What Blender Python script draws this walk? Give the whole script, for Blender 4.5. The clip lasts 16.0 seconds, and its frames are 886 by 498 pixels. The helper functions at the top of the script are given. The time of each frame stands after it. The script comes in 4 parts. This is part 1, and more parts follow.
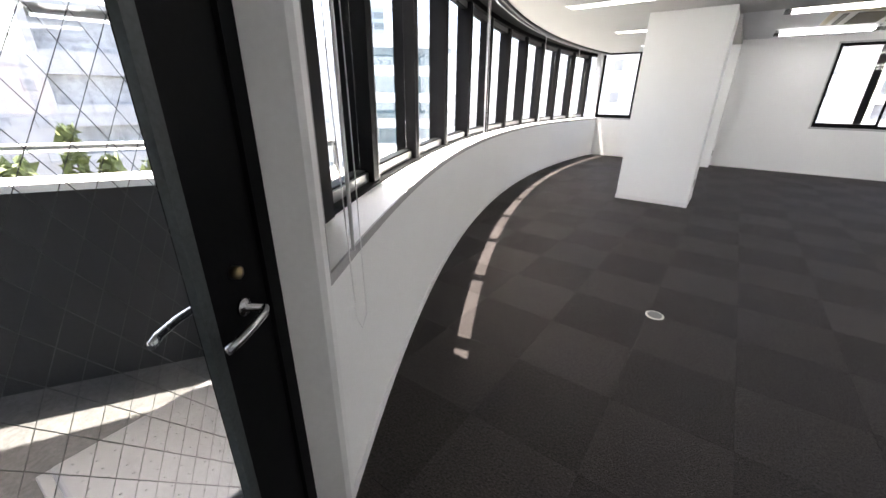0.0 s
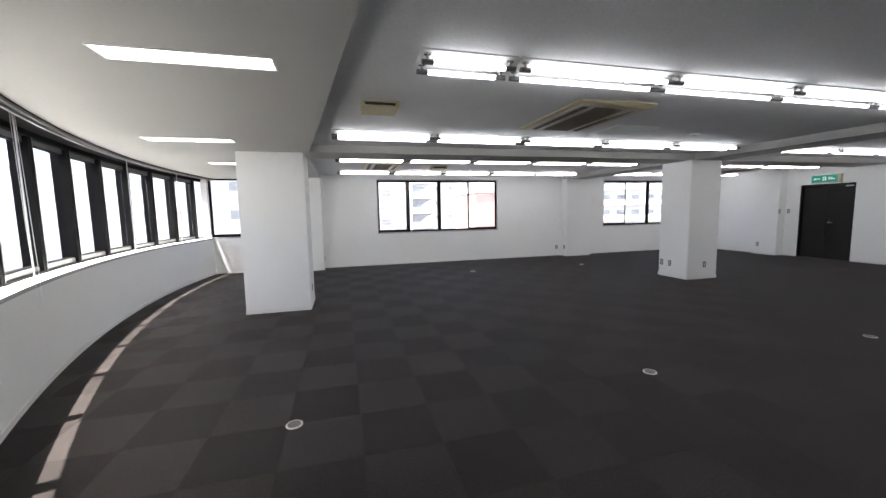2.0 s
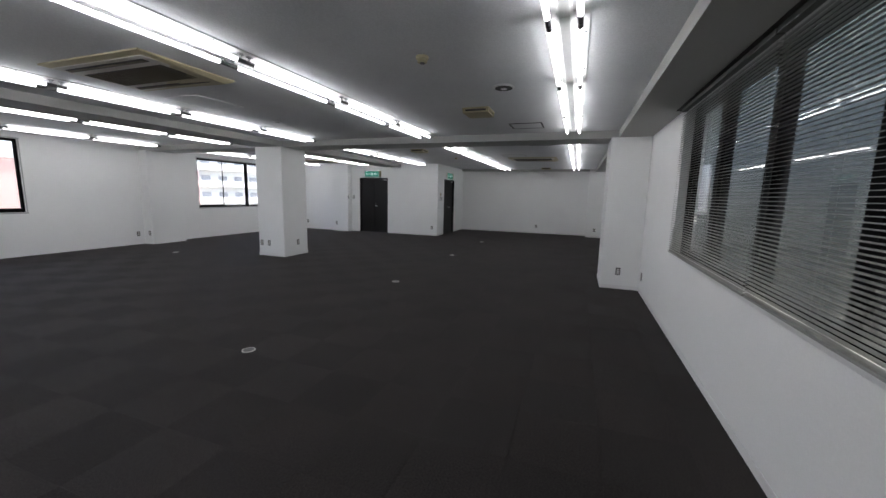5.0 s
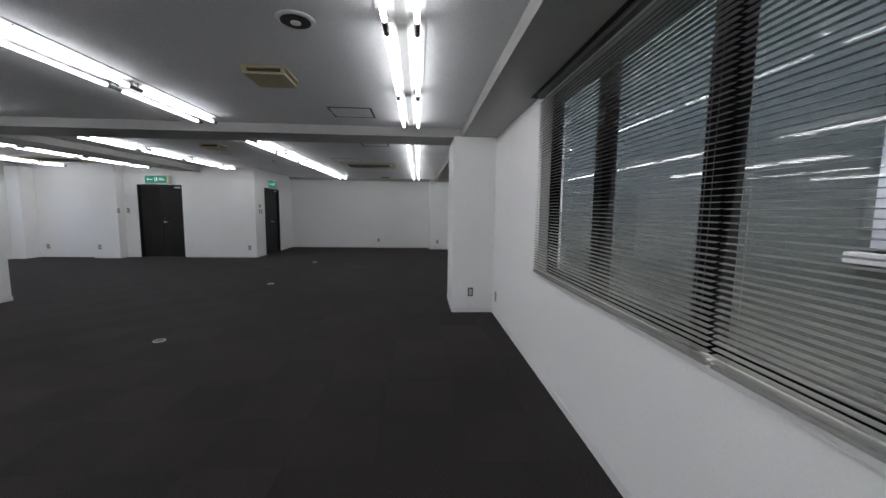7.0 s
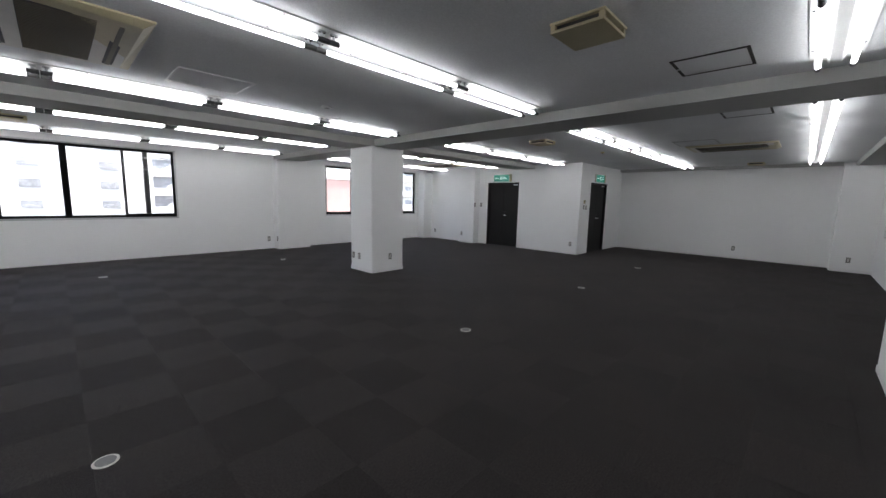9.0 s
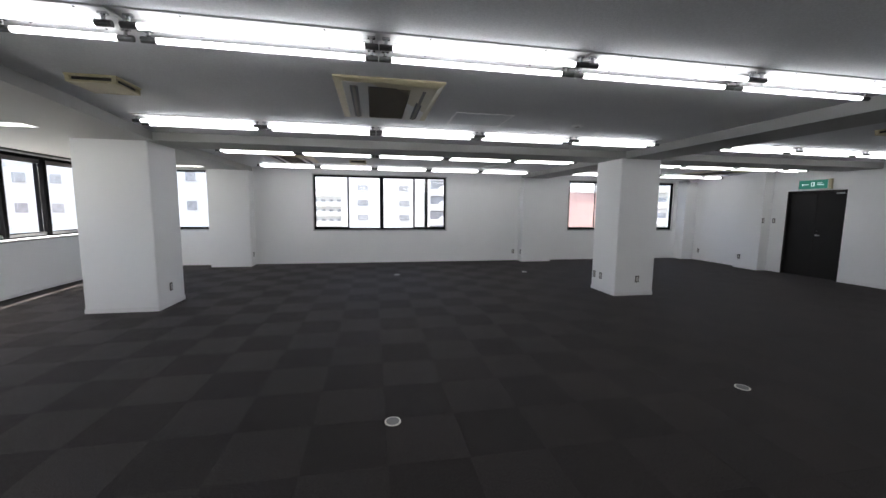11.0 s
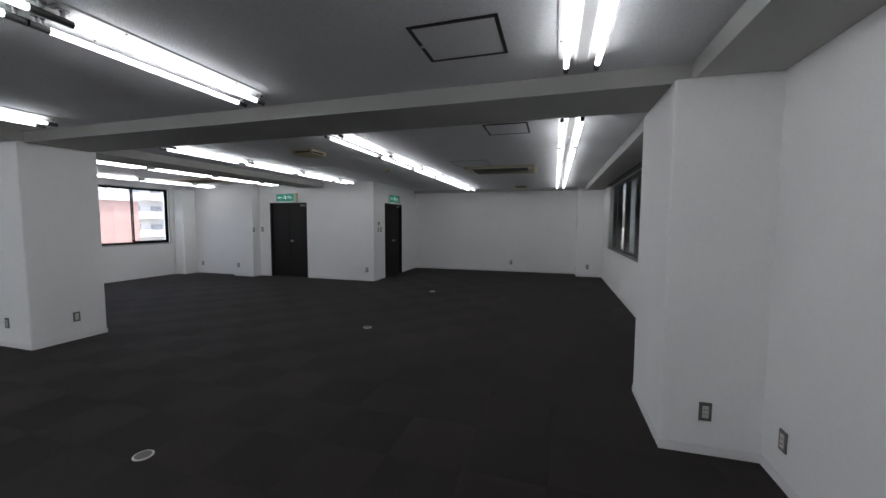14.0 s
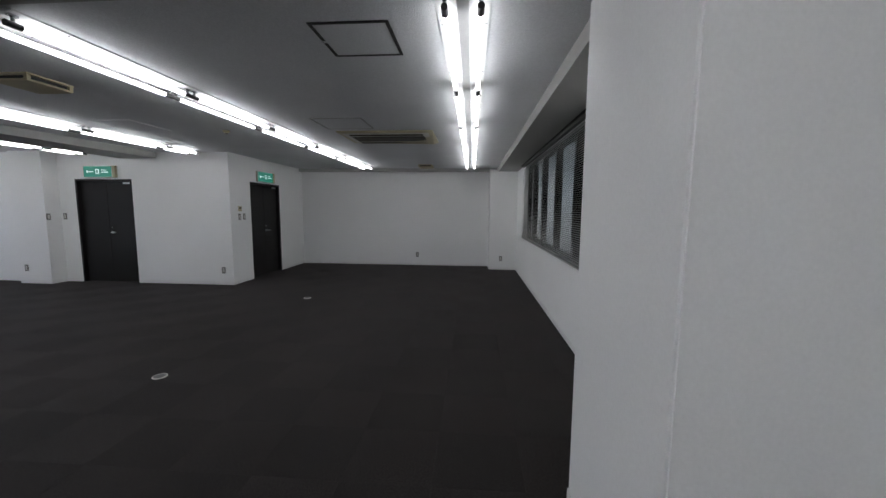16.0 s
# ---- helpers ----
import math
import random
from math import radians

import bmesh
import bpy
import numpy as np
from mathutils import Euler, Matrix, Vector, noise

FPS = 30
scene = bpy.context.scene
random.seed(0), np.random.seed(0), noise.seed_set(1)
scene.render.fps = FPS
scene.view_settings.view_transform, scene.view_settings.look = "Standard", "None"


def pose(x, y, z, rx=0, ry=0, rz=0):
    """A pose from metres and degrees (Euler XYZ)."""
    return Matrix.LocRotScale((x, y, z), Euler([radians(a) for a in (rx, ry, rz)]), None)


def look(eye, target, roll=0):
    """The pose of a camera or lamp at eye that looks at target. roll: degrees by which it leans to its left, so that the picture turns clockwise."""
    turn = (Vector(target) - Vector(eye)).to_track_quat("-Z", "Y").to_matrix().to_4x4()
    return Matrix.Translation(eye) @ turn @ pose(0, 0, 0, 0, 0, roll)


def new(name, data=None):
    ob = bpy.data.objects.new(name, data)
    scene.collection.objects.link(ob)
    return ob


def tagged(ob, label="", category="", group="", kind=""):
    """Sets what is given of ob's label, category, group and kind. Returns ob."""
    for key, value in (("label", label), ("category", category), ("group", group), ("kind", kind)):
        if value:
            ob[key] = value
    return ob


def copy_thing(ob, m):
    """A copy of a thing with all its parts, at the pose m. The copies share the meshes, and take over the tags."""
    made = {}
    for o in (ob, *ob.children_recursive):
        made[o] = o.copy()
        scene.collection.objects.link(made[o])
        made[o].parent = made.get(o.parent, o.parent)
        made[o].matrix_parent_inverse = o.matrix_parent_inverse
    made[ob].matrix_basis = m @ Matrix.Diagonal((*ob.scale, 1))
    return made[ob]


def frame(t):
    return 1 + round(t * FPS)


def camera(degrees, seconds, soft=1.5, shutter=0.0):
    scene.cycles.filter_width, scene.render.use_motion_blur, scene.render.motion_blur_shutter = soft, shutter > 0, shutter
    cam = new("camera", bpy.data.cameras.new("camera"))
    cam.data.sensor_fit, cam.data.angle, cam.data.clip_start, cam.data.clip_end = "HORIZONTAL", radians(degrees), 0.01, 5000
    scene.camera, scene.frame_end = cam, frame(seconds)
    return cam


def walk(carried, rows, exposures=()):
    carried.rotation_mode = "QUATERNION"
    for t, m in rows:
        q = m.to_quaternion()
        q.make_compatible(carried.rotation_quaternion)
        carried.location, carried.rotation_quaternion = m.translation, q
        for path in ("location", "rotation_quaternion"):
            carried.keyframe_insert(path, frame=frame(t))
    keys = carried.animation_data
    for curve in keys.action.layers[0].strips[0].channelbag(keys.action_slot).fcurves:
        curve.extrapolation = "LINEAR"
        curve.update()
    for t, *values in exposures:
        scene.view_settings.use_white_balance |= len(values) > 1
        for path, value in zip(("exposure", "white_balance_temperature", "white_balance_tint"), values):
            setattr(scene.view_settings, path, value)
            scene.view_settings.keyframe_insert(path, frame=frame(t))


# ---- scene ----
cam = camera(99.7, 16.0)
PATH = [
    (0, (0.514, 0.133, 1.38), (-0.585, 1.623, 0.623), 0.7),
    (0.5, (0.564, 0.138, 1.429), (-0.39, 1.836, 0.974), -1.2),
    (1, (0.668, 0.115, 1.484), (0.063, 2.002, 1.216), -0.6),
    (1.5, (0.721, 0.114, 1.485), (0.708, 2.103, 1.277), -0.9),
    (2, (0.775, 0.089, 1.482), (1.283, 2.013, 1.279), -1.1),
    (2.5, (0.8, 0.079, 1.479), (1.729, 1.839, 1.274), -0.7),
    (3, (0.793, 0.061, 1.486), (1.974, 1.664, 1.296), 0.3),
    (3.5, (0.808, 0.022, 1.496), (2.062, 1.569, 1.305), 0.7),
    (4, (0.821, 0.041, 1.491), (2.292, 1.379, 1.282), 0.6),
    (4.5, (0.866, -0.014, 1.466), (2.616, 0.93, 1.246), 0.8),
    (5, (0.919, 0.008, 1.447), (2.784, 0.672, 1.159), 1.3),
    (5.2, (1.03, 0.004, 1.442), (2.944, 0.524, 1.182), 0.4),
    (7.5, (2.734, 0.096, 1.411), (4.717, -0.055, 1.197), 1.2),
    (8, (3.06, 0.154, 1.434), (5.055, 0.173, 1.289), 0.2),
    (8.5, (3.289, 0.175, 1.428), (5.128, 0.934, 1.226), 1.0),
    (9, (3.303, 0.189, 1.44), (4.731, 1.564, 1.176), 1.3),
    (9.5, (3.228, 0.254, 1.464), (4.121, 2.028, 1.231), 0.0),
    (9.7, (3.228, 0.26, 1.471), (3.972, 2.103, 1.249), 0.3),
    (10.75, (3.26, 0.235, 1.503), (3.62, 2.19, 1.285), 0.6),
    (11.8, (3.35, 0.192, 1.53), (3.966, 2.084, 1.334), 0.8),
    (12, (3.423, 0.189, 1.526), (4.271, 1.99, 1.331), 0.4),
    (12.5, (3.657, 0.267, 1.505), (4.987, 1.75, 1.332), 2.0),
    (13, (3.948, 0.324, 1.511), (5.563, 1.484, 1.293), -0.3),
    (13.5, (4.337, 0.294, 1.514), (6.125, 1.181, 1.379), 1.8),
    (14, (4.731, 0.289, 1.496), (6.643, 0.857, 1.353), 0.2),
    (14.5, (5.152, 0.263, 1.502), (7.12, 0.563, 1.315), -1.8),
    (15, (5.589, 0.184, 1.499), (7.565, 0.442, 1.325), 0.0),
    (15.5, (6.043, 0.16, 1.468), (8.031, 0.323, 1.313), 0.6),
    (16, (6.5, 0.093, 1.474), (8.483, 0.248, 1.262), 0.4),
]
SKY, SUNP, TUBEP = 0.20, 5.0, 1.68
EXPOS = [(0, 3.02, 6650, 11.5), (1.5, 2.8, 6500, 11.5), (2.5, 2.5, 6400, 11), (3.5, 2.4, 6350, 11), (7.5, 2.5, 6350, 10.5), (9.5, 2.5, 6350, 10.5),
         (12, 2.1, 6300, 10.5), (13.5, 2.1, 6300, 10.5), (16, 2.35, 6300, 10.5)]
walk(cam, [(t, look(eye, target, roll)) for t, eye, target, roll in PATH], EXPOS)

# ---------------------------------------------------------------- light
SUN_EL, SUN_DIR = 72.5, (-0.970, -0.242)
world = bpy.data.worlds.new("sky")
scene.world = world
world.use_nodes = True
wn = world.node_tree
sky = wn.nodes.new("ShaderNodeTexSky")
sky.sky_type = "NISHITA"
sky.sun_disc = False
sky.sun_elevation = radians(SUN_EL)
sky.sun_rotation = math.atan2(SUN_DIR[0], SUN_DIR[1])
sky.dust_density, sky.air_density, sky.ozone_density = 5.0, 0.8, 0.6
wn.links.new(sky.outputs[0], wn.nodes["Background"].inputs[0])
wn.nodes["Background"].inputs[1].default_value = SKY
sun = new("sun", bpy.data.lights.new("sun", "SUN"))
sun.data.energy, sun.data.angle, sun.data.color = SUNP, radians(0.5), (1.0, 0.95, 0.88)
sun.matrix_world = look((SUN_DIR[0] * 3, SUN_DIR[1] * 3, 3 * math.tan(radians(SUN_EL))), (0, 0, 0))

# ---------------------------------------------------------------- materials


def material(name, color, rough=0.5, metal=0.0, vary=0.08, scale=3.0, fine=60.0, bump=0.0, bump_scale=120.0, random_id=0.0, spec=0.5, blotch=1.0):
    """A principled material with two scales of colour variation and a fine relief."""
    m = bpy.data.materials.new(name)
    m.use_nodes = True
    t, n = m.node_tree, m.node_tree.nodes
    p = n["Principled BSDF"]
    p.inputs["Roughness"].default_value = rough
    p.inputs["Metallic"].default_value = metal
    p.inputs["Specular IOR Level"].default_value = spec
    co = n.new("ShaderNodeTexCoord")
    big, small = n.new("ShaderNodeTexNoise"), n.new("ShaderNodeTexNoise")
    big.inputs["Scale"].default_value, small.inputs["Scale"].default_value = scale, fine
    big.inputs["Detail"].default_value = 4
    geo = n.new("ShaderNodeNewGeometry")
    for x in (big, small):
        t.links.new(geo.outputs["Position"], x.inputs["Vector"])
    add = n.new("ShaderNodeMath")
    add.operation = "ADD"
    weigh = n.new("ShaderNodeMath")
    weigh.operation = "MULTIPLY_ADD"
    weigh.inputs[1].default_value, weigh.inputs[2].default_value = blotch, 0.5 * (1 - blotch)
    t.links.new(big.outputs["Fac"], weigh.inputs[0])
    t.links.new(weigh.outputs[0], add.inputs[0])
    t.links.new(small.outputs["Fac"], add.inputs[1])
    rng = n.new("ShaderNodeMapRange")
    rng.inputs["From Min"].default_value, rng.inputs["From Max"].default_value = 0.7, 1.3
    rng.inputs["To Min"].default_value, rng.inputs["To Max"].default_value = 1 - vary, 1 + vary
    t.links.new(add.outputs[0], rng.inputs["Value"])
    val = rng.outputs[0]
    if random_id:
        oi = n.new("ShaderNodeObjectInfo")
        r2 = n.new("ShaderNodeMapRange")
        r2.inputs["To Min"].default_value, r2.inputs["To Max"].default_value = 1 - random_id, 1 + random_id
        t.links.new(oi.outputs["Random"], r2.inputs["Value"])
        mul = n.new("ShaderNodeMath")
        mul.operation = "MULTIPLY"
        t.links.new(val, mul.inputs[0])
        t.links.new(r2.outputs[0], mul.inputs[1])
        val = mul.outputs[0]
    vm = n.new("ShaderNodeVectorMath")
    vm.operation = "SCALE"
    vm.inputs[0].default_value = color
    t.links.new(val, vm.inputs["Scale"])
    t.links.new(vm.outputs[0], p.inputs["Base Color"])
    if bump:
        b, bn = n.new("ShaderNodeBump"), n.new("ShaderNodeTexNoise")
        bn.inputs["Scale"].default_value = bump_scale
        bn.inputs["Detail"].default_value = 3
        t.links.new(geo.outputs["Position"], bn.inputs["Vector"])
        t.links.new(bn.outputs["Fac"], b.inputs["Height"])
        b.inputs["Strength"].default_value, b.inputs["Distance"].default_value = bump, 0.01
        t.links.new(b.outputs[0], p.inputs["Normal"])
    return m


def emitter(name, color, strength, base=(0.9, 0.9, 0.9)):
    m = bpy.data.materials.new(name)
    m.use_nodes = True
    p = m.node_tree.nodes["Principled BSDF"]
    p.inputs["Base Color"].default_value = (*base, 1)
    p.inputs["Emission Color"].default_value = (*color, 1)
    p.inputs["Emission Strength"].default_value = strength
    return m


def glass(name, tint, rough=0.0):
    m = bpy.data.materials.new(name)
    m.use_nodes = True
    p = m.node_tree.nodes["Principled BSDF"]
    p.inputs["Base Color"].default_value = (*tint, 1)
    p.inputs["Transmission Weight"].default_value = 1
    p.inputs["Roughness"].default_value = rough
    p.inputs["IOR"].default_value = 1.45
    return m


def carpet(name, color, lean):
    """Cut pile that leans one way, as quarter-turned tiles do."""
    m = material(name, color, 0.8, 0, 0.97, 0.9, 95, 1.0, 160, 0.0, 0.22, 0.3)
    t, n = m.node_tree, m.node_tree.nodes
    p = n["Principled BSDF"]
    p.inputs["Sheen Weight"].default_value, p.inputs["Sheen Roughness"].default_value = 0.035, 0.40
    geo, add, unit = n.new("ShaderNodeNewGeometry"), n.new("ShaderNodeVectorMath"), n.new("ShaderNodeVectorMath")
    unit.operation = "NORMALIZE"
    add.inputs[1].default_value = lean
    t.links.new(geo.outputs["Normal"], add.inputs[0])
    t.links.new(add.outputs[0], unit.inputs[0])
    t.links.new(unit.outputs[0], n["Bump"].inputs["Normal"])
    return m


WALL = material("painted_wallpaper", (0.84, 0.84, 0.83), 0.75, 0, 0.03, 0.8, 90, 0.06, 260)
TRIM = material("white_trim", (0.78, 0.78, 0.77), 0.45, 0, 0.03, 2, 60)
CEIL = material("ceiling_board", (0.72, 0.73, 0.74), 0.9, 0, 0.10, 0.8, 95, 0.6, 120)
# same white as the walls; the shade on undersides is put into this grey
SOFFIT_SHADE = material("shaded_soffit_paper", (0.47, 0.47, 0.45), 0.85, 0, 0.03, 1.0, 90, 0.1, 260)
# one carpet, quarter-turned: the pile's lit and shaded look is partly in these colours
CARPET_A = carpet("carpet_pile_shaded", (0.0225, 0.0180, 0.0168), (0.09, -0.06, 0.0))
CARPET_B = carpet("carpet_pile_lit", (0.0285, 0.0229, 0.0215), (-0.12, 0.08, 0.0))
BLACK = material("black_aluminium", (0.005, 0.005, 0.0055), 0.5, 0.0, 0.15, 5, 80, 0, 100, 0, 0.04)
BROWN = material("dark_brown_door", (0.012, 0.0105, 0.010), 0.5, 0, 0.12, 4, 80, 0.05, 200, 0, 0.25)
SILVER = material("aluminium", (0.62, 0.62, 0.62), 0.32, 1.0, 0.08, 6, 90)
STEEL = material("brushed_steel", (0.45, 0.45, 0.46), 0.25, 1.0, 0.1, 8, 120)
BRASS = material("brass", (0.20, 0.16, 0.09), 0.35, 1.0, 0.1, 8, 120)
WHITE = material("white_enamel", (0.82, 0.82, 0.82), 0.35, 0, 0.03, 4, 60)
BEIGE = material("aged_beige_plastic", (0.52, 0.46, 0.29), 0.5, 0, 0.08, 5, 80)
PANEL = material("pale_plastic", (0.66, 0.64, 0.58), 0.5, 0, 0.05, 5, 80)
GRILLE = material("dark_grille", (0.022, 0.020, 0.017), 0.6, 0, 0.15, 9, 90)
HOLDER = material("grey_plastic", (0.09, 0.09, 0.09), 0.4, 0, 0.1, 8, 90)
TUBE = emitter("fluorescent_tube", (0.985, 0.985, 1.0), TUBEP)
DIFF = emitter("recessed_tube", (0.98, 0.97, 0.92), TUBEP * 0.7)
SIGN_G = emitter("sign_green", (0.02, 0.22, 0.15), 0.12, (0.01, 0.10, 0.07))
SIGN_W = emitter("sign_white", (0.75, 0.85, 0.80), 0.10)
PLATE = material("outlet_plate", (0.13, 0.125, 0.115), 0.4, 0.3, 0.06, 8, 80)
SOCKET = material("outlet_socket", (0.55, 0.54, 0.50), 0.4, 0, 0.05, 8, 80)
SLAT = material("blind_slat", (0.31, 0.31, 0.29), 0.35, 0.0, 0.05, 4, 60)
GLASS = glass("window_glass", (0.97, 0.99, 0.98))
GLASS_D = glass("frosted_glass", (0.55, 0.62, 0.61), 0.35)
# balcony concrete, its base darkened for the shade below the slab
BALC = material("weathered_concrete_shaded", (0.065, 0.063, 0.06), 0.9, 0, 0.3, 3.0, 50, 0.4, 70)
CONC = material("concrete", (0.30, 0.30, 0.29), 0.85, 0, 0.2, 2.0, 40, 0.3, 60)
DARKWALL = material("dark_painted_concrete", (0.014, 0.0147, 0.0155), 0.7, 0, 0.25, 2.5, 60, 0.3, 80)
FACADE = material("pale_facade", (0.60, 0.60, 0.58), 0.8, 0, 0.05, 0.3, 4)
FACADE_P = material("pink_facade", (0.47, 0.31, 0.275), 0.8, 0, 0.06, 0.3, 4)
FACADE_T = material("tower_facade", (0.35, 0.41, 0.47), 0.6, 0, 0.06, 0.3, 4)
FACADE_G = material("grey_facade", (0.45, 0.47, 0.48), 0.8, 0, 0.08, 0.3, 4)
CURTAIN = material("curtain_glass", (0.115, 0.16, 0.175), 0.15, 0, 0.2, 0.2, 2)
WINDARK = material("far_window_and_shade", (0.30, 0.305, 0.31), 0.2, 0, 0.3, 0.4, 3)
ASPHALT = material("asphalt", (0.12, 0.12, 0.115), 0.9, 0, 0.2, 0.1, 3)
LEAF = material("leaf", (0.10, 0.12, 0.035), 0.6, 0, 0.4, 0.8, 12)
GASKET = material("dusty_bead", (0.03, 0.037, 0.037), 0.6, 0, 0.35, 6, 120)
CASING2 = material("batten_enamel", (0.66, 0.66, 0.65), 0.4, 0, 0.05, 5, 80)
CASING = material("grey_casing", (0.42, 0.42, 0.41), 0.5, 0, 0.05, 5, 80)
GRILLE2 = material("brown_grille", (0.115, 0.095, 0.06), 0.55, 0, 0.1, 9, 90)
SLATRAIL = material("blind_rail", (0.10, 0.10, 0.095), 0.5, 0, 0.08, 5, 80)
LID = material("floor_lid", (0.19, 0.19, 0.185), 0.45, 0.6, 0.1, 9, 90)
# nearly black: the shade of the narrow gap is part of this colour
NEIGH = material("neighbour_shaded", (0.048, 0.056, 0.047), 0.85, 0, 0.15, 0.7, 12)
BARK = material("bark", (0.10, 0.08, 0.06), 0.9, 0, 0.3, 3, 30)
# hatch paint, likewise darkened to sit in the balcony's shade
PAINTED = material("silver_paint_shaded", (0.15, 0.15, 0.15), 0.4, 0.2, 0.12, 5, 70)
RAIL = material("sash_rail", (0.28, 0.28, 0.275), 0.35, 0.7, 0.1, 5, 90)
EDGING = material("grey_edging", (0.36, 0.35, 0.35), 0.5, 0, 0.08, 4, 70)
RAILD = material("dull_rail", (0.16, 0.16, 0.16), 0.4, 0.5, 0.1, 5, 90)
FACADE_C = material("grey_concrete_facade", (0.35, 0.345, 0.34), 0.85, 0, 0.12, 0.25, 3)
WIRE = material("wire", (0.04, 0.04, 0.04), 0.6, 0.0, 0.1, 8, 60)

# ---------------------------------------------------------------- mesh helpers


def box(bm, x0, y0, z0, x1, y1, z1, m=None):
    vs = [bm.verts.new((x, y, z)) for x in (x0, x1) for y in (y0, y1) for z in (z0, z1)]
    for f in ((0, 1, 3, 2), (4, 6, 7, 5), (0, 4, 5, 1), (2, 3, 7, 6), (0, 2, 6, 4), (1, 5, 7, 3)):
        bm.faces.new([vs[i] for i in f])
    if m is not None:
        bmesh.ops.transform(bm, matrix=m, verts=vs)
    return vs


def bevelled(x0, y0, z0, x1, y1, z1, r, seg=2):
    bm = bmesh.new()
    box(bm, x0, y0, z0, x1, y1, z1)
    bmesh.ops.bevel(bm, geom=bm.edges[:], offset=r, segments=seg, affect="EDGES", profile=0.5)
    return bm


def solid(*args):
    bm = bmesh.new()
    box(bm, *args)
    return bm


def prism(bm, pts, z0, z1):
    lo = [bm.verts.new((x, y, z0)) for x, y in pts]
    hi = [bm.verts.new((x, y, z1)) for x, y in pts]
    n = len(pts)
    bm.faces.new(lo[::-1])
    bm.faces.new(hi)
    for i in range(n):
        bm.faces.new((lo[i], lo[(i + 1) % n], hi[(i + 1) % n], hi[i]))


def rod(bm, a, b, r, seg=10):
    a, b = Vector(a), Vector(b)
    q = (b - a).to_track_quat("Z", "Y").to_matrix().to_4x4()
    m = Matrix.Translation((a + b) / 2) @ q
    bmesh.ops.create_cone(bm, cap_ends=True, segments=seg, radius1=r, radius2=r, depth=(b - a).length, matrix=m)


def pipe(bm, pts, r, seg=8):
    """A bent round bar through the points."""
    rings = []
    pts = [Vector(p) for p in pts]
    for i, p in enumerate(pts):
        d = (pts[min(i + 1, len(pts) - 1)] - pts[max(i - 1, 0)]).normalized()
        q = d.to_track_quat("Z", "Y")
        rings.append([bm.verts.new(p + q @ Vector((r * math.cos(k * 2 * math.pi / seg), r * math.sin(k * 2 * math.pi / seg), 0))) for k in range(seg)])
    for a, b in zip(rings, rings[1:]):
        for k in range(seg):
            bm.faces.new((a[k], a[(k + 1) % seg], b[(k + 1) % seg], b[k]))
    bm.faces.new(rings[0][::-1])
    bm.faces.new(rings[-1])


def lathe(bm, prof, seg=20, m=None):
    """A turned body about z from (radius, height) pairs."""
    rings = []
    for r, z in prof:
        rings.append([bm.verts.new((r * math.cos(k * 2 * math.pi / seg), r * math.sin(k * 2 * math.pi / seg), z)) for k in range(seg)])
    for a, b in zip(rings, rings[1:]):
        for k in range(seg):
            bm.faces.new((a[k], a[(k + 1) % seg], b[(k + 1) % seg], b[k]))
    bm.faces.new(rings[0][::-1])
    bm.faces.new(rings[-1])
    if m is not None:
        bmesh.ops.transform(bm, matrix=m, verts=bm.verts[:])


def part(name, bm, mat, parent=None, label="", at=None, smooth=False):
    """Links a bmesh as one mesh object, under a thing or a part when a parent is given."""
    bmesh.ops.recalc_face_normals(bm, faces=bm.faces[:])
    me = bpy.data.meshes.new(name)
    bm.to_mesh(me)
    bm.free()
    me.materials.append(mat)
    if smooth:
        for f in me.polygons:
            f.use_smooth = True
    ob = new(name, me)
    ob.parent = parent
    if at is not None:
        ob.matrix_basis = at
    if label:
        tagged(ob, label)
    return ob


def thing(name, at, label, category, group="", kind=""):
    ob = new(name)
    ob.empty_display_size = 0.1
    ob.matrix_basis = at
    return tagged(ob, label, category, group, kind)


def structure(name, bm, mat, label, category="", smooth=False):
    ob = part(name, bm, mat, smooth=smooth)
    return tagged(ob, label, category or name.split("_")[0], kind="structure")


# ---------------------------------------------------------------- the plan
CZ, BZ = 2.50, 2.385                 # ceiling, underside of the beams
YS, YN, XE = -0.98, 10.63, 16.24     # south, north and east wall faces
CX, CY, CR = 12.62, 8.61, 15.15     # the curved wall
A0, A1 = 32.0, -8.3                  # its ends, in degrees
MULL0, MSTEP = 27.2, 3.35
OP0, SILLZ = 31.5, 0.915             # start of the curved opening, its sill


def arc(r, a):
    return (CX - r * math.cos(radians(a)), CY - r * math.sin(radians(a)))


def arc_body(bm, r0, r1, a0, a1, z0, z1, step=0.6):
    n = max(1, round(abs(a0 - a1) / step))
    rings = []
    for i in range(n + 1):
        a = a0 + (a1 - a0) * i / n
        rings.append([bm.verts.new((*arc(r, a), z)) for r, z in ((r0, z0), (r1, z0), (r1, z1), (r0, z1))])
    for p, q in zip(rings, rings[1:]):
        for k in range(4):
            bm.faces.new((p[k], p[(k + 1) % 4], q[(k + 1) % 4], q[k]))
    bm.faces.new(rings[0])
    bm.faces.new(rings[-1][::-1])


def wall_x(name, y0, y1, x0, x1, openings, label, z1=CZ + 0.02):
    """A wall along x between y0 and y1, with openings (x0, x1, z0, z1)."""
    bm = bmesh.new()
    x = x0
    for a, b, lo, hi in sorted(openings):
        box(bm, x, y0, -0.02, a, y1, z1)
        if lo > 0:
            box(bm, a, y0, -0.02, b, y1, lo)
        box(bm, a, y0, hi, b, y1, z1)
        x = b
    box(bm, x, y0, -0.02, x1, y1, z1)
    return structure(name, bm, WALL, label, "wall")


